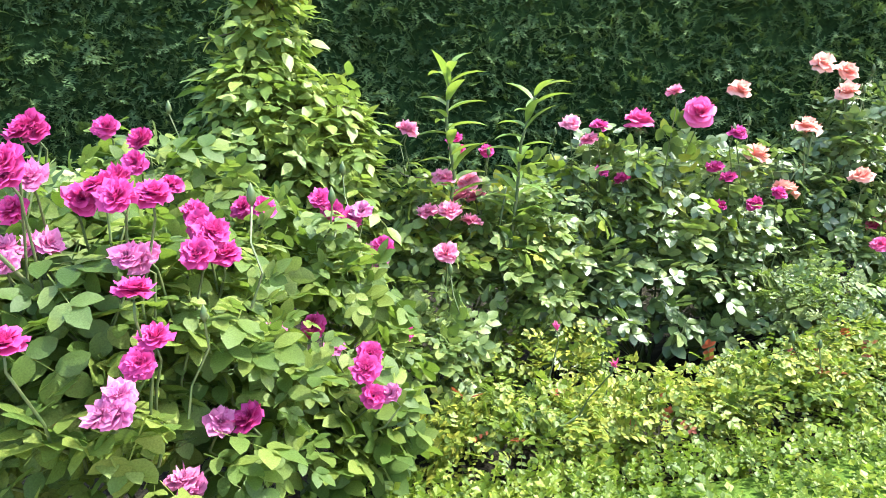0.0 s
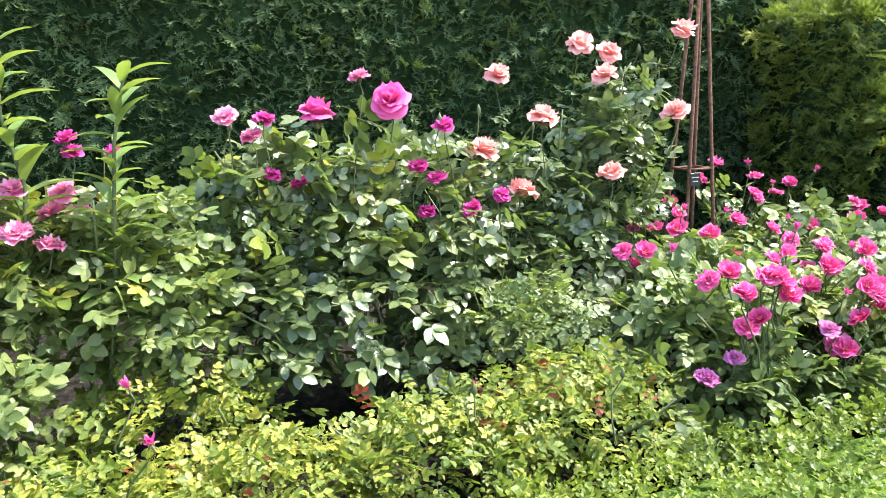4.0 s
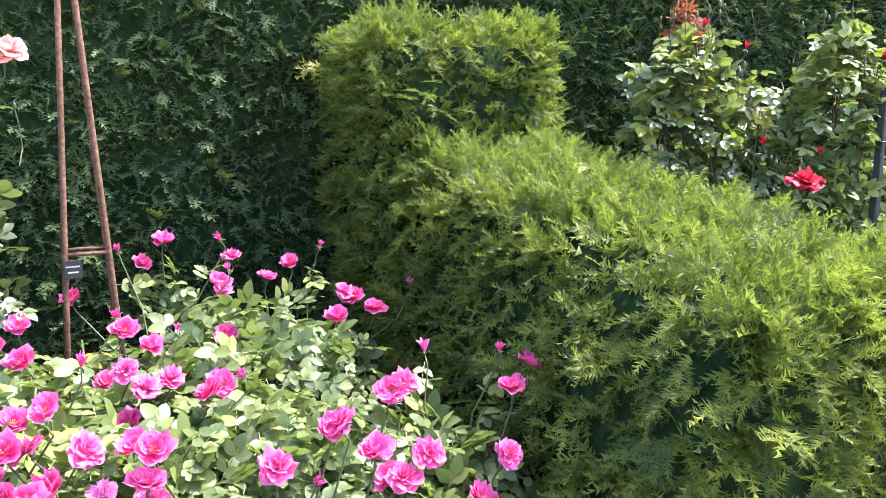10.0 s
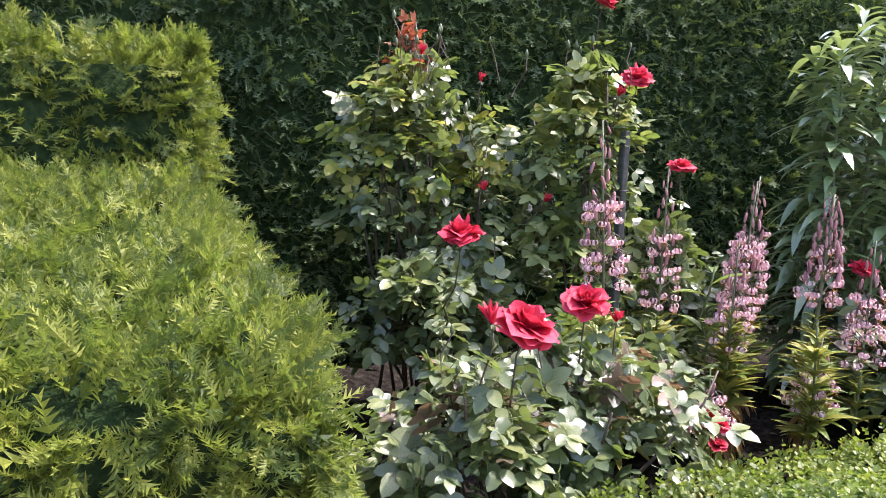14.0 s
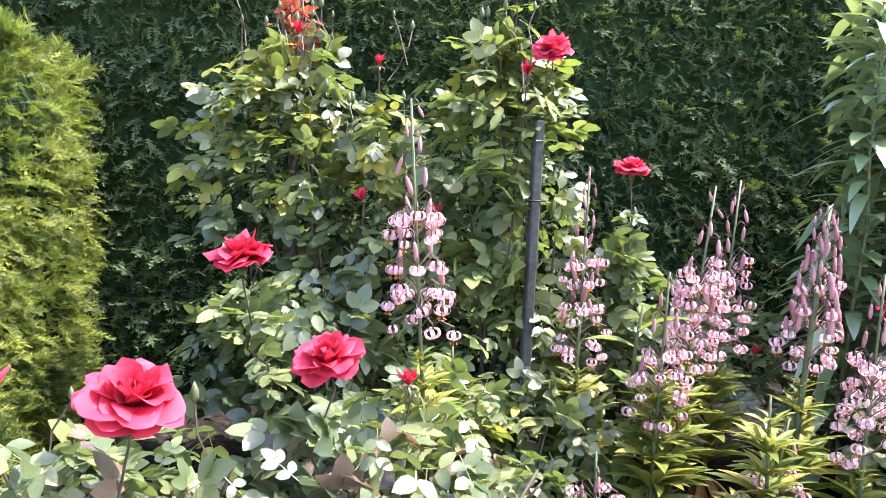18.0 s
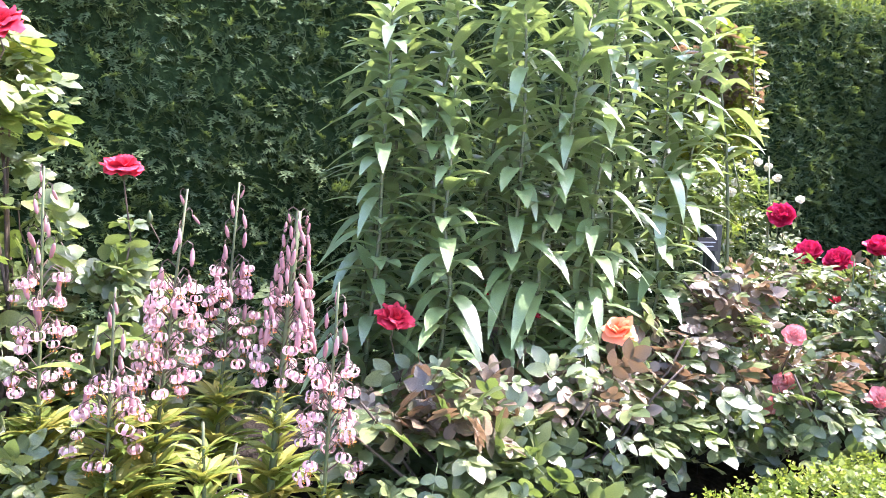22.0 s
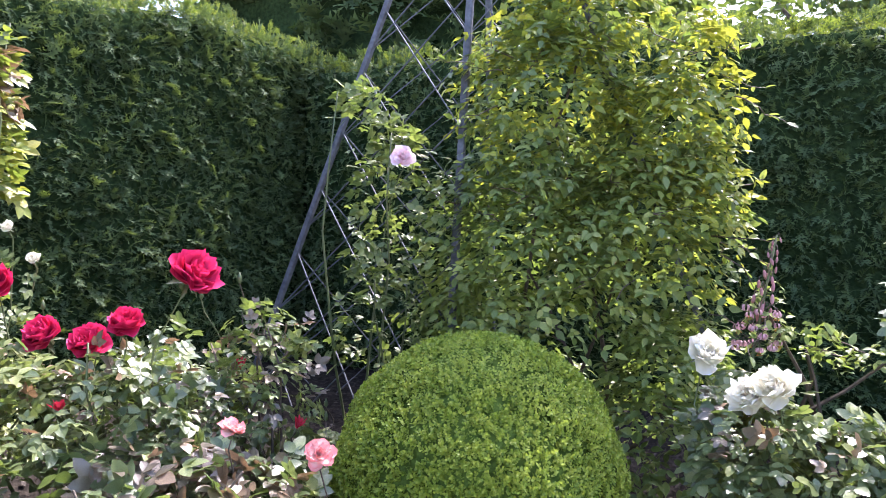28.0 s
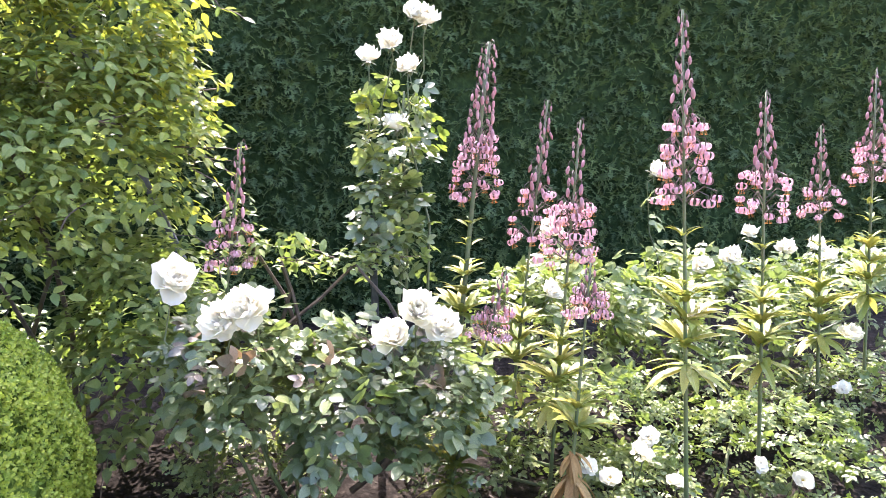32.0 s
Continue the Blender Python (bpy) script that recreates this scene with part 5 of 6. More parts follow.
# white bed
W1 = [(10.10, 0.78, 0.87), (10.00, 0.57, 0.80), (10.02, 0.64, 0.77), (9.90, 0.14, 0.78), (9.90, 0.21, 0.71), (9.90, 0.08, 0.73)]
rose_bush("low white rose bush with glossy dark leaves", (10.1, 0.45), [(10.15, 0.62, 0.55, 0.28, 0.22, 0.28, 324), (10.05, 0.3, 0.48, 0.28, 0.22, 0.28, 303), (10, 0.08, 0.48, 0.26, 0.2, 0.26, 263)], all_of("white", W1), ROSE_DARK, 0.12, 119, (ROSE_BRONZE, 0.12), canes=7, face=(-0.7, -0.1, 0.7))
W2 = [(10.50, 0.0, 1.67), (10.52, -0.04, 1.65), (10.50, 0.08, 1.57), (10.50, 0.16, 1.52), (10.50, 0.02, 1.49), (10.50, 0.07, 1.29)]
rose_bush("tall slender white standard rose", (10.5, 0.1), [(10.5, 0.08, 1.28, 0.13, 0.15, 0.24, 150), (10.5, 0.1, 0.92, 0.13, 0.14, 0.32, 150)], all_of("white_mid", W2), ROSE_DARK, 0.112, 120, (ROSE_YELLOW, 0.3), canes=3, face=(-0.7, 0.05, 0.7))
W3 = [(10.40, -0.44, 0.92), (10.30, -0.40, 0.72), (10.60, -1.31, 0.75), (10.80, -1.54, 0.81), (10.80, -1.73, 0.74), (10.80, -1.88, 0.74), (10.80, -1.98, 0.68), (10.60, -1.97, 0.73), (10.30, -1.63, 0.47), (10.80, -1.07, 1.10), (10.62, -1.2, 0.72)]
rose_bush("broad white rose bush with light green leaves", (10.8, -1.2), [(10.7, -0.6, 0.52, 0.4, 0.4, 0.3, 465), (10.8, -1.3, 0.5, 0.45, 0.42, 0.28, 526), (10.8, -2.1, 0.48, 0.42, 0.45, 0.28, 445)], all_of("white_mid", W3), ROSE_LIGHT, 0.112, 121, canes=9, face=(-0.7, 0.1, 0.7))
W4 = [(9.80, -0.47, 0.36), (9.90, -0.56, 0.35), (9.80, -0.38, 0.29), (9.80, -0.31, 0.33), (9.80, -0.59, 0.25), (9.80, -1.02, 0.2), (10.20, -1.52, 0.31), (9.83, -0.5, 0.33), (9.85, -0.9, 0.24)]
rose_bush("low carpet rose with small white blooms and tiny leaves", (10.0, -0.8), [(9.95, -0.5, 0.18, 0.28, 0.25, 0.13, 384), (10.1, -1.1, 0.2, 0.35, 0.4, 0.15, 526), (10.25, -0.1, 0.22, 0.25, 0.25, 0.16, 283), (10.3, 0.6, 0.2, 0.3, 0.3, 0.16, 243), (10.2, -0.55, 0.3, 0.3, 0.3, 0.22, 380), (9.85, -1.25, 0.16, 0.26, 0.3, 0.1, 120), (10.3, -1.75, 0.22, 0.35, 0.4, 0.17, 420), (10.45, -1.15, 0.26, 0.3, 0.35, 0.2, 300), (10.25, -2.3, 0.2, 0.35, 0.4, 0.15, 300)], all_of("white_small", W4), ROSE_LIGHT, 0.0688, 122, canes=4, template=LEAF7, face=(-0.6, 0.1, 0.8))

# ---- lilies ----


def turks_cap(radius, skin):
    """A nodding lily flower: six petals that roll right back."""
    pieces = []
    for i in range(6):
        V, n, m = [], 3, 7
        for a in range(m):
            s = a / (m - 1)
            th = -0.6 + s * 4.1
            y = 0.18 + 0.42 * (math.sin(th) + 0.56) * 0.75
            z = -0.42 * (math.cos(th)) * 0.9
            w = 0.34 * math.sin(math.pi * (0.12 + 0.85 * s)) ** 0.8
            for b in range(n):
                u = b - 1
                V.append((u * w / 2, y, z + abs(u) * 0.03))
        F = []
        for a in range(m - 1):
            for b in range(n - 1):
                k = a * n + b
                F += [(k, k + 1, k + n + 1), (k, k + n + 1, k + n)]
        pieces.append((np.array(V) @ turn_z(i * math.pi / 3).T, np.array(F)))
    V, F = merge(pieces)
    return fast_mesh("lily_flower", V * radius, F, skin, True)


def lily_stamens(radius):
    pieces = []
    for i in range(6):
        a = i * math.pi / 3 + 0.5
        tip = np.array([math.cos(a) * 0.34, math.sin(a) * 0.34, -0.75])
        pieces.append(tube([(0, 0, -0.1), tip * np.array([0.7, 0.7, 0.6]), tip], [0.012, 0.012, 0.012], 3))
        pieces.append(tube([tip - np.array([0.08, 0, 0]), tip + np.array([0.08, 0, 0])], [0.028, 0.028], 4))
    V, F = merge(pieces)
    return fast_mesh("stamen_tuft", V * radius, F, ORANGE_STAMEN)


LILY_FLOWER = [turks_cap(0.026, MARTAGON), turks_cap(0.029, MARTAGON)]
LILY_FADED = [turks_cap(0.023, MARTAGON_DUSTY), turks_cap(0.026, MARTAGON_DUSTY)]
LILY_STAMEN = lily_stamens(0.026)
LILY_BUD = fast_mesh("lily_bud", *tube([(0, 0, 0.0), (0, 0, -0.006), (0, 0, -0.02), (0, 0, -0.036), (0, 0, -0.043)], [0.0015, 0.0044, 0.0062, 0.005, 0.0016], 6), MARTBUD, True)
LILY_BUD_SMALL = fast_mesh("lily_bud", *tube([(0, 0, 0.0), (0, 0, -0.004), (0, 0, -0.012), (0, 0, -0.021), (0, 0, -0.026)], [0.0015, 0.004, 0.0055, 0.0045, 0.0015], 6), MARTBUD, True)
WL = lance(1.0, 0.21, 0.35, 0.14, 7)


def whorl_mesh(n, size, mat, seed, droop=0.0):
    g = np.random.default_rng(seed)
    a = np.arange(n) * 2 * math.pi / n + g.normal(0, 0.12, n)
    along = np.stack([np.cos(a), np.sin(a), g.normal(0.42 - droop, 0.18, n)], 1)
    V, F = stamp(*WL, frames_of(along, np.array([[0, 0, 1.0]]) + g.normal(0, 0.15, (n, 3))), g.normal(0, 0.006, (n, 3)), size * g.uniform(0.75, 1.15, n))
    return fast_mesh("leaf_whorl", V, F, mat)


WHORLS = [whorl_mesh(18, 0.15, WHORL_LEAF, s, -0.3) for s in (1, 2, 3)]
WHORLS_LOW = [whorl_mesh(14, 0.145, WHORL_LEAF, s, 0.6) for s in (8, 9)]
WHORLS_SMALL = [whorl_mesh(7, 0.055, WHORL_LEAF, s, -0.3) for s in (4, 5)]
WHORLS_DRY = [whorl_mesh(15, 0.11, BROWN_LEAF, s, 1.3) for s in (6, 7)]


def martagon(top, low, base, seed, flowers=24, buds=16, dry=False, spread=0.065, label="tall turk's-cap lily spike with dusky pink flowers", thick=0.0, faded=False):
    """A lily: stem, whorls of leaves, hanging turk's-cap flowers below and buds above."""
    g = np.random.default_rng(seed)
    top, low, base = (np.array(v, float) for v in (top, low, base))
    ground_z = float(soil_height(base[0], base[1]))
    slope = (top - low)[:2] / max(top[2] - low[2], 0.05)
    foot = np.array([low[0] - slope[0] * (low[2] - ground_z) * 0.6, low[1] - slope[1] * (low[2] - ground_z) * 0.6, ground_z - 0.01])
    root = thing("martagon_lily", tuple(foot), label, "lily", "turk's-cap lilies")
    inv = Matrix.Translation(tuple(-foot))
    s = np.linspace(0, 1, 9)[:, None]
    line = foot * (1 - s) ** 2 + 2 * s * (1 - s) * (low * 0.6 + foot * 0.4) + s * s * top
    part("stem", fast_mesh("stem", *tube(line, np.linspace(0.0075 + thick, 0.003 + thick, 9), 6), CANE, True), root, "", inv)

    def on_line(z):
        return np.array([np.interp(z, line[:, 2], line[:, k]) for k in range(3)])
    h = top[2] - low[2]
    tiers = max(3, round(flowers / (6.5 if faded else 3.9))) if flowers else 0

    def hang(name, me, c, a, reach, lift, drop, size, label=""):
        """One flower or bud on a stalk that arches out of the stem and over."""
        end = c + np.array([math.cos(a) * reach, math.sin(a) * reach, lift])
        mid = c + np.array([math.cos(a) * reach * 0.6, math.sin(a) * reach * 0.6, lift * 1.25 + 0.006])
        part(name + "_stalk", fast_mesh("stalk", *tube([c, mid, end, end - np.array([0, 0, drop])], [0.0017] * 4, 3), CANE_DARK), root, "", inv)
        m = Matrix.Translation(tuple(end - np.array([0, 0, drop]))) @ Matrix.Rotation(g.uniform(0, 6.28), 4, 'Z') @ Matrix.Rotation(g.normal(0, 0.22), 4, 'X') @ Matrix.Scale(size, 4)
        ob = part(name, me, root, label, inv @ m)
        return ob
    for k in range(tiers):
        f = (k + g.uniform(0.3, 0.7)) / tiers
        count = int(g.integers(5, 9)) if faded else int(g.integers(4, 8))
        for q in range(count):
            a = q * 2 * math.pi / count + k * 1.1 + g.normal(0, 0.25)
            z = low[2] + f * h * (0.42 if faded else 0.55) + g.normal(0, 0.010)
            ob = hang("flower", (LILY_FADED if faded else LILY_FLOWER)[q % 2], on_line(z), a, spread * (1.25 - 0.5 * f) * g.uniform(0.75, 1.15), 0.022, 0.020, g.uniform(0.8, 1.1))
            if q % 2 == 0:
                part("stamen_tuft", LILY_STAMEN, ob, "orange anthers")
    for i in range(buds):
        f = (i + g.uniform(0, 1)) / buds
        z = low[2] + h * (0.3 + 0.7 * f)
        hang("bud", LILY_BUD_SMALL if faded else LILY_BUD, on_line(z), i * 2.4 + g.normal(0, 0.3), spread * (0.55 if faded else 0.75) * (1.05 - 0.75 * f) + (0.012 if thick else 0), 0.018 * (1 - f) + 0.004, 0.010, g.uniform(1.05, 1.35) * (1.0 - 0.5 * f * f))
    gap = 0.24 if faded else 0.10       # whorls crowd together some way below the flowers
    heights = [z for z in (low[2] - gap - (0.056 if low[0] < 9.0 else 0.062) * k for k in range(7 if low[0] < 9.0 else 4)) if z > ground_z + 0.07]
    for k, z in enumerate(heights):
        last = k == len(heights) - 1
        me = (WHORLS_DRY if dry and k >= len(heights) - 2 else WHORLS_LOW if last else WHORLS)[k % 2]
        part("leaf_whorl", me, root, "withered brown leaves" if dry and k >= len(heights) - 2 else "", inv @ Matrix.Translation(tuple(on_line(z))) @ Matrix.Rotation(g.uniform(0, 6.28), 4, 'Z') @ Matrix.Rotation(g.normal(0, 0.12), 4, 'X') @ Matrix.Scale(min(1.15, 0.7 + 0.1 * k) * g.uniform(0.75, 1.15), 4))
    for k in range(3):
        c = on_line(low[2] - gap * (0.3 + 0.27 * k))
        part("leaf_tuft", WHORLS_SMALL[k % 2], root, "", inv @ Matrix.Translation(tuple(c)) @ Matrix.Rotation(g.uniform(0, 6.28), 4, 'Z'))
    return root


martagon((5.77, 2.4, 1.35), (5.80, 2.4, 0.80), (5.82, 2.4, 0.3), 201, 22, 14)
martagon((6.33, 2.75, 1.22), (6.30, 2.75, 0.66), (6.30, 2.75, 0.3), 202, 25, 16)
martagon((6.45, 2.5, 0.95), (6.42, 2.5, 0.55), (6.42, 2.5, 0.2), 203, 16, 8, True)
martagon((6.63, 2.6, 1.17), (6.55, 2.6, 0.68), (6.5, 2.6, 0.29), 204, 33, 10, True)
martagon((6.80, 2.75, 1.19), (6.74, 2.75, 0.68), (6.7, 2.75, 0.21), 205, 28, 14, True)
martagon((6.86, 2.45, 1.12), (6.80, 2.45, 0.68), (6.76, 2.45, 0.34), 206, 18, 52, True, 0.065, thick=0.004)
martagon((6.90, 2.3, 0.96), (6.86, 2.3, 0.50), (6.84, 2.3, 0.2), 207, 22, 12, True)
martagon((6.66, 2.3, 0.62), (6.6, 2.3, 0.35), (6.6, 2.3, 0.2), 208, 16, 4, True)
martagon((6.2, 2.35, 0.55), (6.2, 2.35, 0.32), (6.2, 2.35, 0.2), 209, 14, 3, True)
for x, y, z, k, old in ((6.44, 2.52, 0.70, 221, True), (6.58, 2.26, 0.66, 222, False), (6.36, 3.0, 0.68, 223, True), (5.95, 2.8, 0.68, 224, False)):
    martagon((x, y, z + 0.03), (x, y, z), (x + 0.02, y, 0.2), k, 0, 0, old, label="young lily stem with bright yellow-green leaf whorls")
martagon((10.3, -0.20, 1.56), (10.3, -0.12, 1.05), (10.3, -0.07, 0.8), 211, 44, 60, thick=0.004, faded=True)
martagon((10.2, -0.36, 1.37), (10.2, -0.28, 0.90), (10.2, -0.2, 0.6), 212, 19, 30, faded=True)
martagon((10.0, -0.38, 1.30), (10.0, -0.33, 0.88), (10.0, -0.2, 0.47), 213, 36, 21, faded=True)
martagon((9.72, -0.53, 1.56), (9.70, -0.54, 1.06), (9.7, -0.55, 0.55), 214, 36, 30, spread=0.058, faded=True)
martagon((9.9, -0.92, 1.37), (9.9, -0.93, 0.98), (9.9, -0.97, 0.37), 215, 25, 27, faded=True)
martagon((10.3, -1.46, 1.28), (10.3, -1.48, 0.91), (10.3, -1.52, 0.25), 216, 19, 21, faded=True)
martagon((10.3, -1.69, 1.48), (10.3, -1.70, 1.06), (10.3, -1.76, 0.46), 217, 30, 24, faded=True)
martagon((10.3, 0.58, 1.26), (10.32, 0.66, 0.85), (10.3, 0.66, 0.5), 218, 19, 24, faded=True)
martagon((9.82, -0.33, 0.91), (9.80, -0.30, 0.76), (9.8, -0.28, 0.4), 219, 19, 9, True, 0.05, faded=True)
martagon((10.15, -0.2, 0.85), (10.12, -0.1, 0.62), (10.1, 0.0, 0.4), 220, 16, 12, faded=True)

# tall leafy lilies, not yet in flower
LANCES = [fast_mesh("lily_leaf", *lance(0.27, 0.056, dr, 0.12, 8), LILY_LEAF, True) for dr in (0.4, 0.65, 0.95)]
LANCES_OVAL = [fast_mesh("lily_leaf", *lance(0.19, 0.058, dr, 0.14, 8), LILY_LEAF, True) for dr in (0.35, 0.65, 1.0)]
LANCES_UP = [fast_mesh("lily_leaf", *lance(0.145, 0.04, 0.35, 0.2, 6), LILY_YOUNG, True)]


def leafy_lily(base, height, lean, seed, count=92, scale=1.0, upright=False, low=0.1, label="tall leafy lily with long drooping glossy leaves"):
    g = np.random.default_rng(seed)
    bx, by = base
    bz = float(soil_height(bx, by)) - 0.01
    root = thing("tall_lily", (bx, by, bz), label, "lily", "tall leafy lilies")
    top = np.array([lean[0], lean[1], height])
    line = bent((0, 0, 0), top, 0.04, 8, seed)
    part("stem", fast_mesh("stem", *tube(line, np.linspace(0.010, 0.004, 8), 6), CANE, True), root)
    for i in range(count):
        f = low + (1 - low) * (i + 0.5) / count
        c = [float(np.interp(f * height, line[:, 2], line[:, k])) for k in range(2)]
        a = i * 2.4 + g.normal(0, 0.35)
        me = LANCES_UP[0] if upright else (LANCES if f < 0.42 + g.normal(0, 0.1) else LANCES_OVAL)[int(g.integers(3))]
        tilt = g.normal(0.32, 0.28) + (0.25 if f > 0.85 else 0)
        if upright:
            tilt = g.normal(0.2, 0.25) + 0.4 * f
        m = Matrix.Translation((c[0], c[1], f * height)) @ Matrix.Rotation(a, 4, 'Z') @ Matrix.Rotation(tilt, 4, 'X') @ Matrix.Scale(scale * g.uniform(0.75, 1.15) * (1.0 if f < 0.8 else 1.3 - 0.55 * (f - 0.2)), 4)
        part("leaf", me, root, "", m)
    return root


g = np.random.default_rng(33)
for i in range(20):
    x = 7.12 + 1.3 * (i + 0.5) / 20
    y = 2.8 + 0.25 * math.sin(i * 2.4)
    leafy_lily((x, y), float(np.interp(x, [7.2, 7.8, 8.4, 8.9], [1.6, 1.95, 2.05, 1.95])) - (0.25 if y < 2.65 else 0) + g.normal(0, 0.06), (g.uniform(0.02, 0.24), g.normal(-0.03, 0.06)), 300 + i, 104, 0.9)
leafy_lily((8.60, 2.68), 1.72, (0.0, -0.03), 319, 18, 0.95, low=0.66, label="tall leafy lily tied to a dark stake")
leafy_lily((0.33, 2.32), 1.27, (0.13, -0.02), 320, 66, 1.0, True, label="leafy green lily stem among pink roses")
leafy_lily((0.60, 2.33), 1.19, (0.14, -0.04), 321, 66, 0.95, True, label="leafy green lily stem among pink roses")
leafy_lily((2.55, 2.1), 0.62, (0.02, 0.0), 322, 26, 0.8, True, label="young yellow-green lily stem among cerise roses")
leafy_lily((6.4, 2.6), 0.75, (0.02, -0.02), 323, 14, 1.2, True, label="young bright green lily shoot")

# ---- climbers and their supports ----


def climber(name, label, base, lobes, leaf, size, seed, twigs=14, template=None, young=None):
    g = np.random.default_rng(seed)
    bx, by, bz = base
    root = thing(name, base, label, "climber")
    inv = Matrix.Translation((-bx, -by, -bz))
    P, N = lobe_points(lobes, g)
    P[:, 2] = np.maximum(P[:, 2], bz + 0.12)
    n = len(P)
    along = N * np.array([1, 1, 0.2]) + g.normal(0, 0.45, (n, 3)) + np.array([0, 0, -0.35])
    up = np.array([0, 0, 0.9]) + N * 0.9 + g.normal(0, 0.3, (n, 3))
    R, sz = frames_of(along, up), size * g.uniform(0.6, 1.2, n)
    Q, t = P - np.einsum('nij,j->ni', R, np.array([0, 0.4, 0])) * sz[:, None], template or compound_leaf(1, point=True)
    # fresh: leaves in the painted sunlit tint; young: its height and y limits
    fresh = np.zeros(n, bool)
    if young:                           # sunlit tint: light put into the colour of top and -y leaves
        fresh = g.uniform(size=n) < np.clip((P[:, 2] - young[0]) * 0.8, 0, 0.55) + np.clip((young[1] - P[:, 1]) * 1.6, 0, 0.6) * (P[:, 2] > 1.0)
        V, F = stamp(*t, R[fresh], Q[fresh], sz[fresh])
        part("young_or_sunlit_foliage", fast_mesh("young_or_sunlit_foliage", V, F, YOUNG_OR_SUNLIT), root, "yellow-green leaves with sunlight put into their colour", inv, "stuff")
    V, F = stamp(*t, R[~fresh], Q[~fresh], sz[~fresh])
    part("foliage", fast_mesh("foliage", V, F, leaf, True), root, "", inv, "stuff")
    for i in range(twigs):
        L = lobes[i % len(lobes)]
        d = unit(g.normal(size=3) * np.array([1, 1, 0.7]) + np.array([0, 0, 0.35]))
        a = np.array(L[:3]) + d * np.array(L[3:6]) * 0.75
        b = a + d * g.uniform(0.12, 0.3) + np.array([0, 0, -0.05])
        pts = bent(a, b, 0.04, 7, seed * 13 + i)
        tw = part("tendril", fast_mesh("tendril", *tube(pts, np.linspace(0.003, 0.001, 7), 4), CANE_DARK), root, "", inv)
        k = 7
        s = g.uniform(0.2, 1, k)
        q = np.stack([np.interp(s, np.linspace(0, 1, 7), pts[:, c]) for c in range(3)], 1)
        V, F = stamp(*leaflet(1, 0.5), frames_of(g.normal(size=(k, 3)) + d, np.array([[0, 0, 1.0]]) + g.normal(0, 0.4, (k, 3))), q, g.uniform(0.025, 0.05, k))
        part("leaf_tuft", fast_mesh("leaf_tuft", V, F, leaf), tw, "", None, "stuff")
    for i in range(5):
        L = lobes[i % len(lobes)]
        pts = bent((bx + g.normal(0, 0.08), by + g.normal(0, 0.08), bz), (L[0], L[1], L[2]), 0.1, 8, seed + i)
        part("vine", fast_mesh("vine", *tube(pts, np.linspace(0.012, 0.005, 8), 5), CANE_DARK), root, "", inv)
    return root


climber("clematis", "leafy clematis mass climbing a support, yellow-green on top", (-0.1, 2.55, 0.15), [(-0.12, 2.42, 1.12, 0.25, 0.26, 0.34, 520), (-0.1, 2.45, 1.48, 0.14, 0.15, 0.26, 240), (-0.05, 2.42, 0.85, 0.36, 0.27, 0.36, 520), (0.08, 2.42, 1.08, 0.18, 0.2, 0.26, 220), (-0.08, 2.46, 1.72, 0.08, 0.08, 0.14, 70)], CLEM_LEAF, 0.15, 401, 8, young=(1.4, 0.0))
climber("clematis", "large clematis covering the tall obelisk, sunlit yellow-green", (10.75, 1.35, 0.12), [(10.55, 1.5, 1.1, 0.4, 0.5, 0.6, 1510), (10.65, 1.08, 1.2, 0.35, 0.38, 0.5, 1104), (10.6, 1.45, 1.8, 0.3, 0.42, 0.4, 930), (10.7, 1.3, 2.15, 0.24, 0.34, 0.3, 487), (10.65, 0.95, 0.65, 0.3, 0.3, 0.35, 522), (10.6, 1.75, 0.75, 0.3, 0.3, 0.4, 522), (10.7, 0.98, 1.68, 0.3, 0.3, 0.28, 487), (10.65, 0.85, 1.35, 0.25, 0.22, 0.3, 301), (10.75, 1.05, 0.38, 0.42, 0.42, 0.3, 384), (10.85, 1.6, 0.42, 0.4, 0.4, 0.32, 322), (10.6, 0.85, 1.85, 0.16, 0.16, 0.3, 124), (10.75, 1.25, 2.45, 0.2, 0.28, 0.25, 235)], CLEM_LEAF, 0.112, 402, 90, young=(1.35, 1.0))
climber("clematis", "thin clematis shoots trailing over a lily stem", (10.38, 0.45, 0.12), [(10.34, 0.48, 0.88, 0.08, 0.16, 0.10, 60), (10.36, 0.25, 0.86, 0.06, 0.16, 0.06, 34), (10.34, 0.6, 1.0, 0.05, 0.07, 0.12, 26)], CLEM_LEAF, 0.075, 404, 8)
rose_bush("climbing rose on the obelisk with a pale blush bloom", (10.45, 2.2), [(10.4, 2.05, 1.3, 0.14, 0.22, 0.5, 190), (10.4, 2.1, 0.8, 0.15, 0.25, 0.4, 120), (10.4, 2.2, 1.75, 0.12, 0.15, 0.15, 50)], [((10.28, 1.94, 1.54), "blush")], ROSE_LIGHT, 0.11, 403, canes=5, face=(-0.8, -0.2, 0.4))

# grey wooden obelisk
ob_root = thing("obelisk", (10.75, 1.8, 0.1), "tall grey wooden lattice obelisk under climbing clematis", "obelisk")
apex = np.array([0.0, 0.0, 3.35])
feet = [np.array(v) for v in ((-0.12, 1.32, 0.0), (-0.42, -0.02, 0.0), (0.1, -1.25, 0.0), (0.7, 0.15, 0.0))]


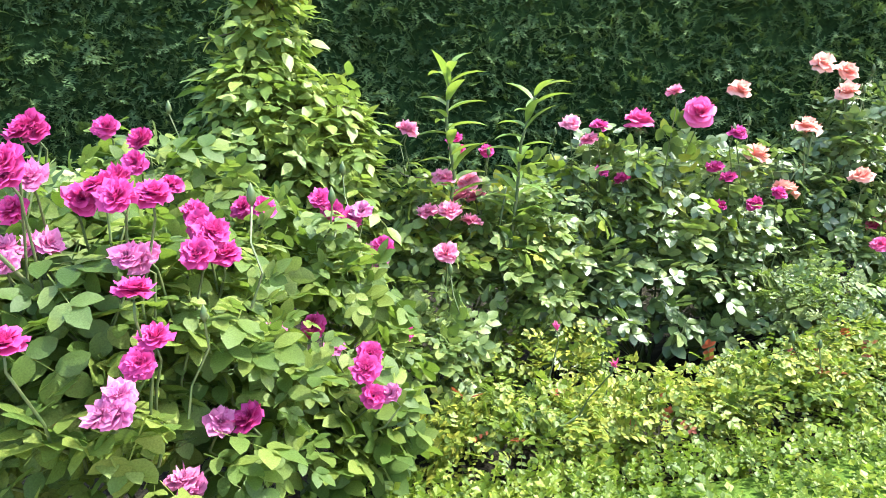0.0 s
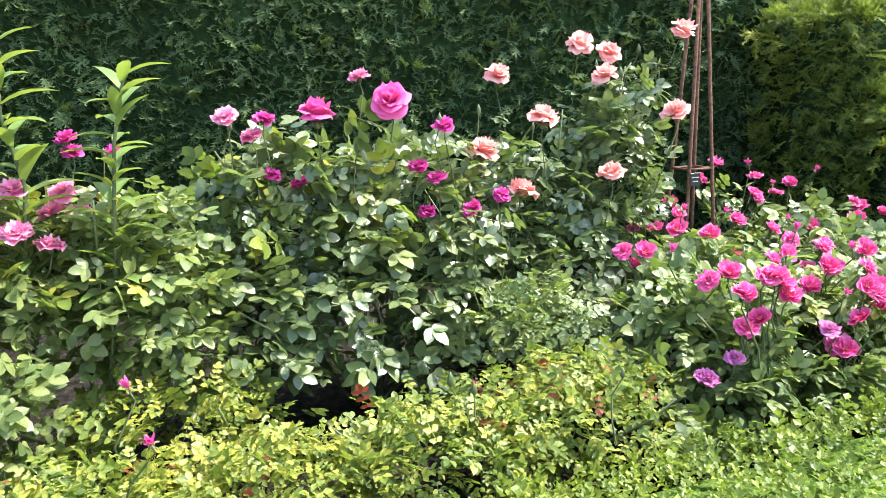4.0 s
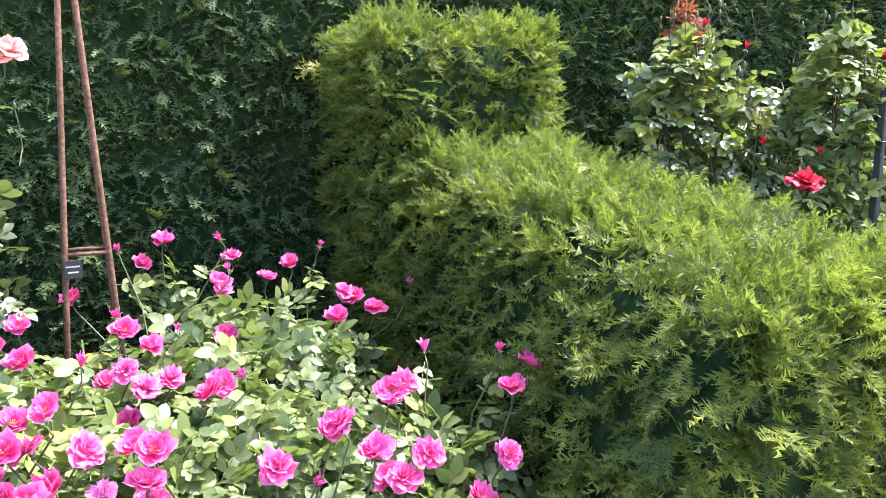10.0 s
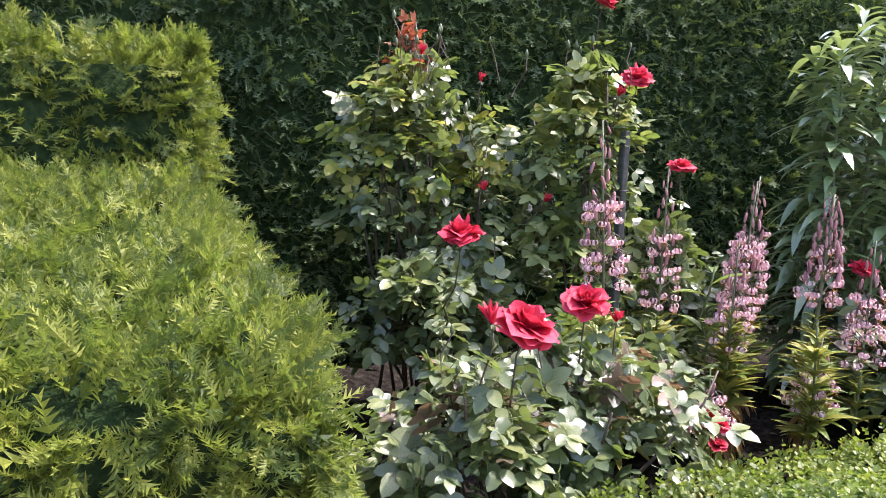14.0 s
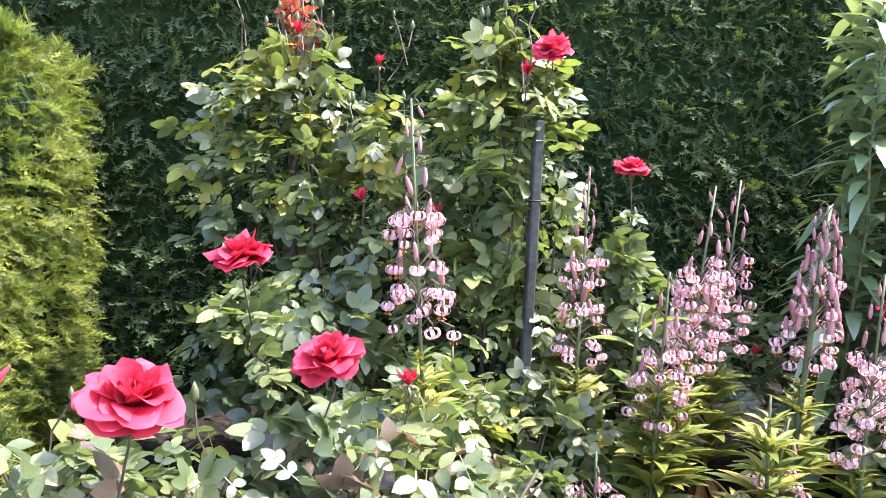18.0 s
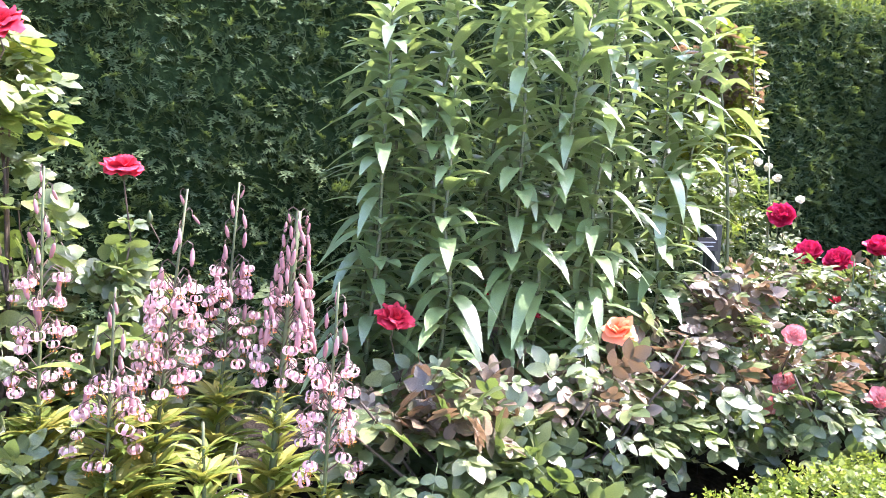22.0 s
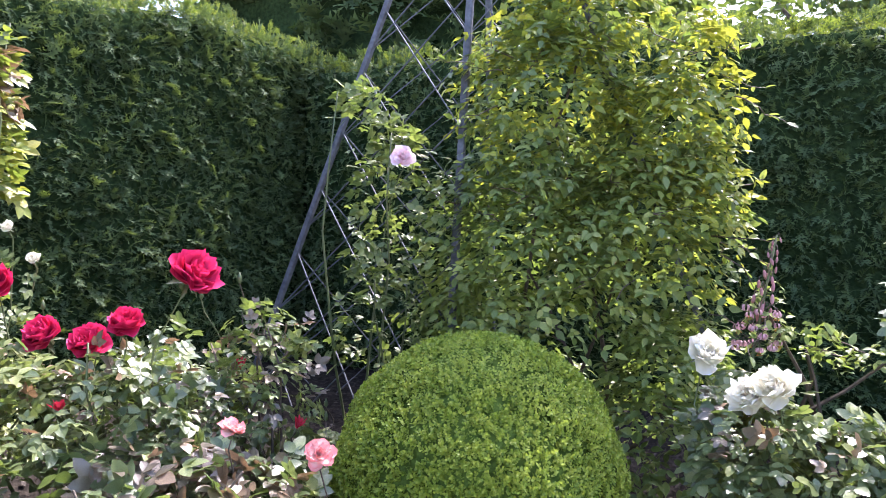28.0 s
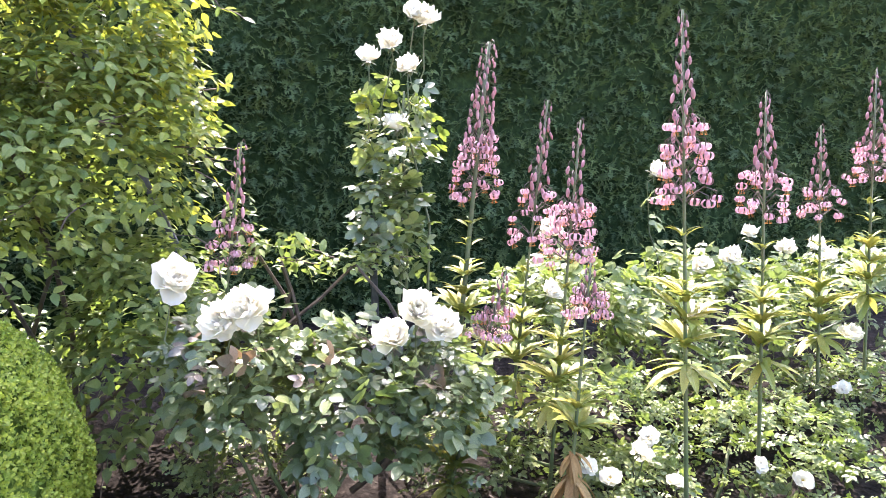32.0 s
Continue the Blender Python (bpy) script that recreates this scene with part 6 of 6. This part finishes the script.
def bar(name, a, b, w, parent, mat, label=""):
    """A square-edged wooden bar between two places."""
    a, b = Vector(a), Vector(b)
    bm = bmesh.new()
    box_bm(bm, (w, w * 0.8, (b - a).length), (0, 0, 0), w * 0.12)
    m = Matrix.Translation((a + b) / 2) @ (b - a).to_track_quat('Z', 'Y').to_matrix().to_4x4()
    return part(name, bm_mesh(name, bm, mat), parent, label, m)


for f in feet:
    bar("leg", f, f * 0.08 + apex * 0.92, 0.032, ob_root, GREYWOOD)
for i in range(4):
    a, b = feet[i], feet[(i + 1) % 4]
    for k in range(10):
        v0 = -0.28 + 0.125 * k
        v1 = v0 + 0.34 * (1 - max(v0, 0.0))
        for p, q in ((a, b), (b, a)):
            s0 = max(0.0, ((0.09 if i in (0, 3) else 0.55) - v0) / (v1 - v0))
            s1 = min(1.0, (0.92 - v0) / (v1 - v0))
            if s1 - s0 < 0.15:
                continue
            ends = []
            for s in (s0, s1):
                v = v0 + (v1 - v0) * s
                ends.append((p * (1 - s) + q * s) * (1 - v) + apex * v)
            bar("lattice_bar", ends[0], ends[1], 0.0065, ob_root, GREYWOOD)
bm = bmesh.new()
bmesh.ops.create_uvsphere(bm, u_segments=16, v_segments=10, radius=0.06)
part("finial", bm_mesh("finial", bm, GREYWOOD, True), ob_root, "", Matrix.Translation((0, 0, 3.13)))

# rusty iron wigwam
wg = thing("plant_support", (2.875, 3.05, 0.16), "slim rusty iron wigwam plant support among roses", "plant support")
corners = [(0.135 * math.cos(radians(a)), 0.135 * math.sin(radians(a))) for a in (139, 229, 319, 49)]
for dx, dy in corners:
    part("rod", fast_mesh("rod", *tube([(dx, dy, 0), (dx * 0.61 + 0.012, dy * 0.61, 0.72), (dx * 0.2 + 0.024, dy * 0.2, 1.5), (0.03 + dx * 0.06, dy * 0.06, 1.85)], [0.0082] * 4, 8), RUST, True), wg)
for (ax, ay), (bx_, by_) in zip(corners, corners[1:] + corners[:1]):
    part("ring_bar", fast_mesh("ring_bar", *tube([(ax * 0.61 + 0.012, ay * 0.61, 0.72), (bx_ * 0.61 + 0.012, by_ * 0.61, 0.72)], [0.006, 0.006], 6), RUST, True), wg)


def plant_tag(at, turn, size, label, stalk=True):
    """A small black label plate with engraved lines on a thin wire."""
    root = thing("plant_label", at, label, "plant label")
    bm = bmesh.new()
    box_bm(bm, (size[0], 0.004, size[1]), (0, 0, 0), 0.0015)
    m = Matrix.Rotation(radians(turn), 4, 'Z')
    plate = part("plate", bm_mesh("plate", bm, TAG_BLACK), root, "", m)
    for k, (w, z) in enumerate(((0.75, 0.15), (0.55, -0.15))):
        bm = bmesh.new()
        box_bm(bm, (size[0] * w, 0.001, size[1] * 0.08), (0, -0.0027, size[1] * z))
        part("lettering", bm_mesh("lettering", bm, TAG_GREY), plate, "faint engraved line")
    if stalk:
        gz = float(soil_height(at[0], at[1])) - at[2]
        part("wire", fast_mesh("wire", *tube([(0, 0.006, gz), (0, 0.006, 0)], [0.002, 0.002], 5), TAG_BLACK), root)
    return root


plant_tag((8.47, 2.53, 0.99), -40, (0.075, 0.05), "black engraved plant label on a thin wire")
plant_tag((2.85, 2.97, 0.84), 5, (0.05, 0.055), "black plant label hanging from the iron support", False)

# wooden stakes
for (x, y, z0, z1, w, wood) in ((6.17, 2.88, 0.18, 1.36, 0.036, POST_WOOD), (8.54, 2.60, 0.15, 1.06, 0.055, STAKE_WOOD), (10.52, 0.16, 0.1, 1.0, 0.025, POST_WOOD)):
    st = thing("stake", (x, y, z0), "weathered square wooden stake supporting a plant", "stake")
    bar("post", (0, 0, -0.03), (0.05, 0, z1 - z0), w, st, wood)
    part("tie", fast_mesh("tie", *tube([(0.04 + math.cos(a) * w * 0.75, math.sin(a) * w * 0.75, (z1 - z0) * 0.8) for a in np.linspace(0, 6.28, 13)], [0.003] * 13, 4), TAG_BLACK, True), st, "dark twine tie")

# ---- distance ----


def far_tree(at, height, spread, seed, leaf=0.34, count=330):
    g = np.random.default_rng(seed)
    root = thing("tree", at, "leafy broad tree far beyond the hedges", "tree", "far trees")
    V, F = merge([tube([(0, 0, 0), (0.1, 0, height * 0.3), (0, 0.1, height * 0.6), (0, 0, height * 0.8)], [0.4, 0.3, 0.2, 0.05], 8)] + [tube([(0, 0, height * 0.35), (math.cos(a) * spread * 0.4, math.sin(a) * spread * 0.4, height * 0.6), (math.cos(a) * spread * 0.7, math.sin(a) * spread * 0.7, height * 0.72)], [0.16, 0.1, 0.03], 5) for a in np.arange(6) * 1.05])
    part("trunk", fast_mesh("trunk", V, F, BARK, True), root)
    lobes = []
    for i in range(16):
        a, r = g.uniform(0, 6.28), g.uniform(0, 0.75) * spread
        lobes.append((math.cos(a) * r, math.sin(a) * r, height * g.uniform(0.5, 0.88), spread * 0.38, spread * 0.38, height * 0.12, count))
    P, N = lobe_points(lobes, g)
    n = len(P)
    V, F = stamp(*small_leaflet(1, 0.7), frames_of(N + g.normal(0, 0.6, (n, 3)), np.array([[0, 0, 1.0]]) + g.normal(0, 0.6, (n, 3))), P, g.uniform(0.6, 1.3, n) * leaf)
    part("crown", fast_mesh("crown", V, F, TREE_LEAF), root, "", None, "stuff")
    return root


for i, (x, y, h, s) in enumerate([(34, 31, 13.6, 4.0), (25, 33, 15.0, 5.0), (45, 33, 14.0, 4.0)]):
    far_tree((x, y, -0.03), h, s, 500 + i)
for i, (x, y, h, s) in enumerate([(27, 15.5, 9.0, 3.0), (24, 3.6, 8.0, 3.2), (25, -1.5, 8.2, 3.2), (23, -6.0, 7.5, 3.2), (29, 5.6, 9.5, 3.4)]):
    far_tree((x, y, -0.03), h, s, 510 + i, 0.22, 380)
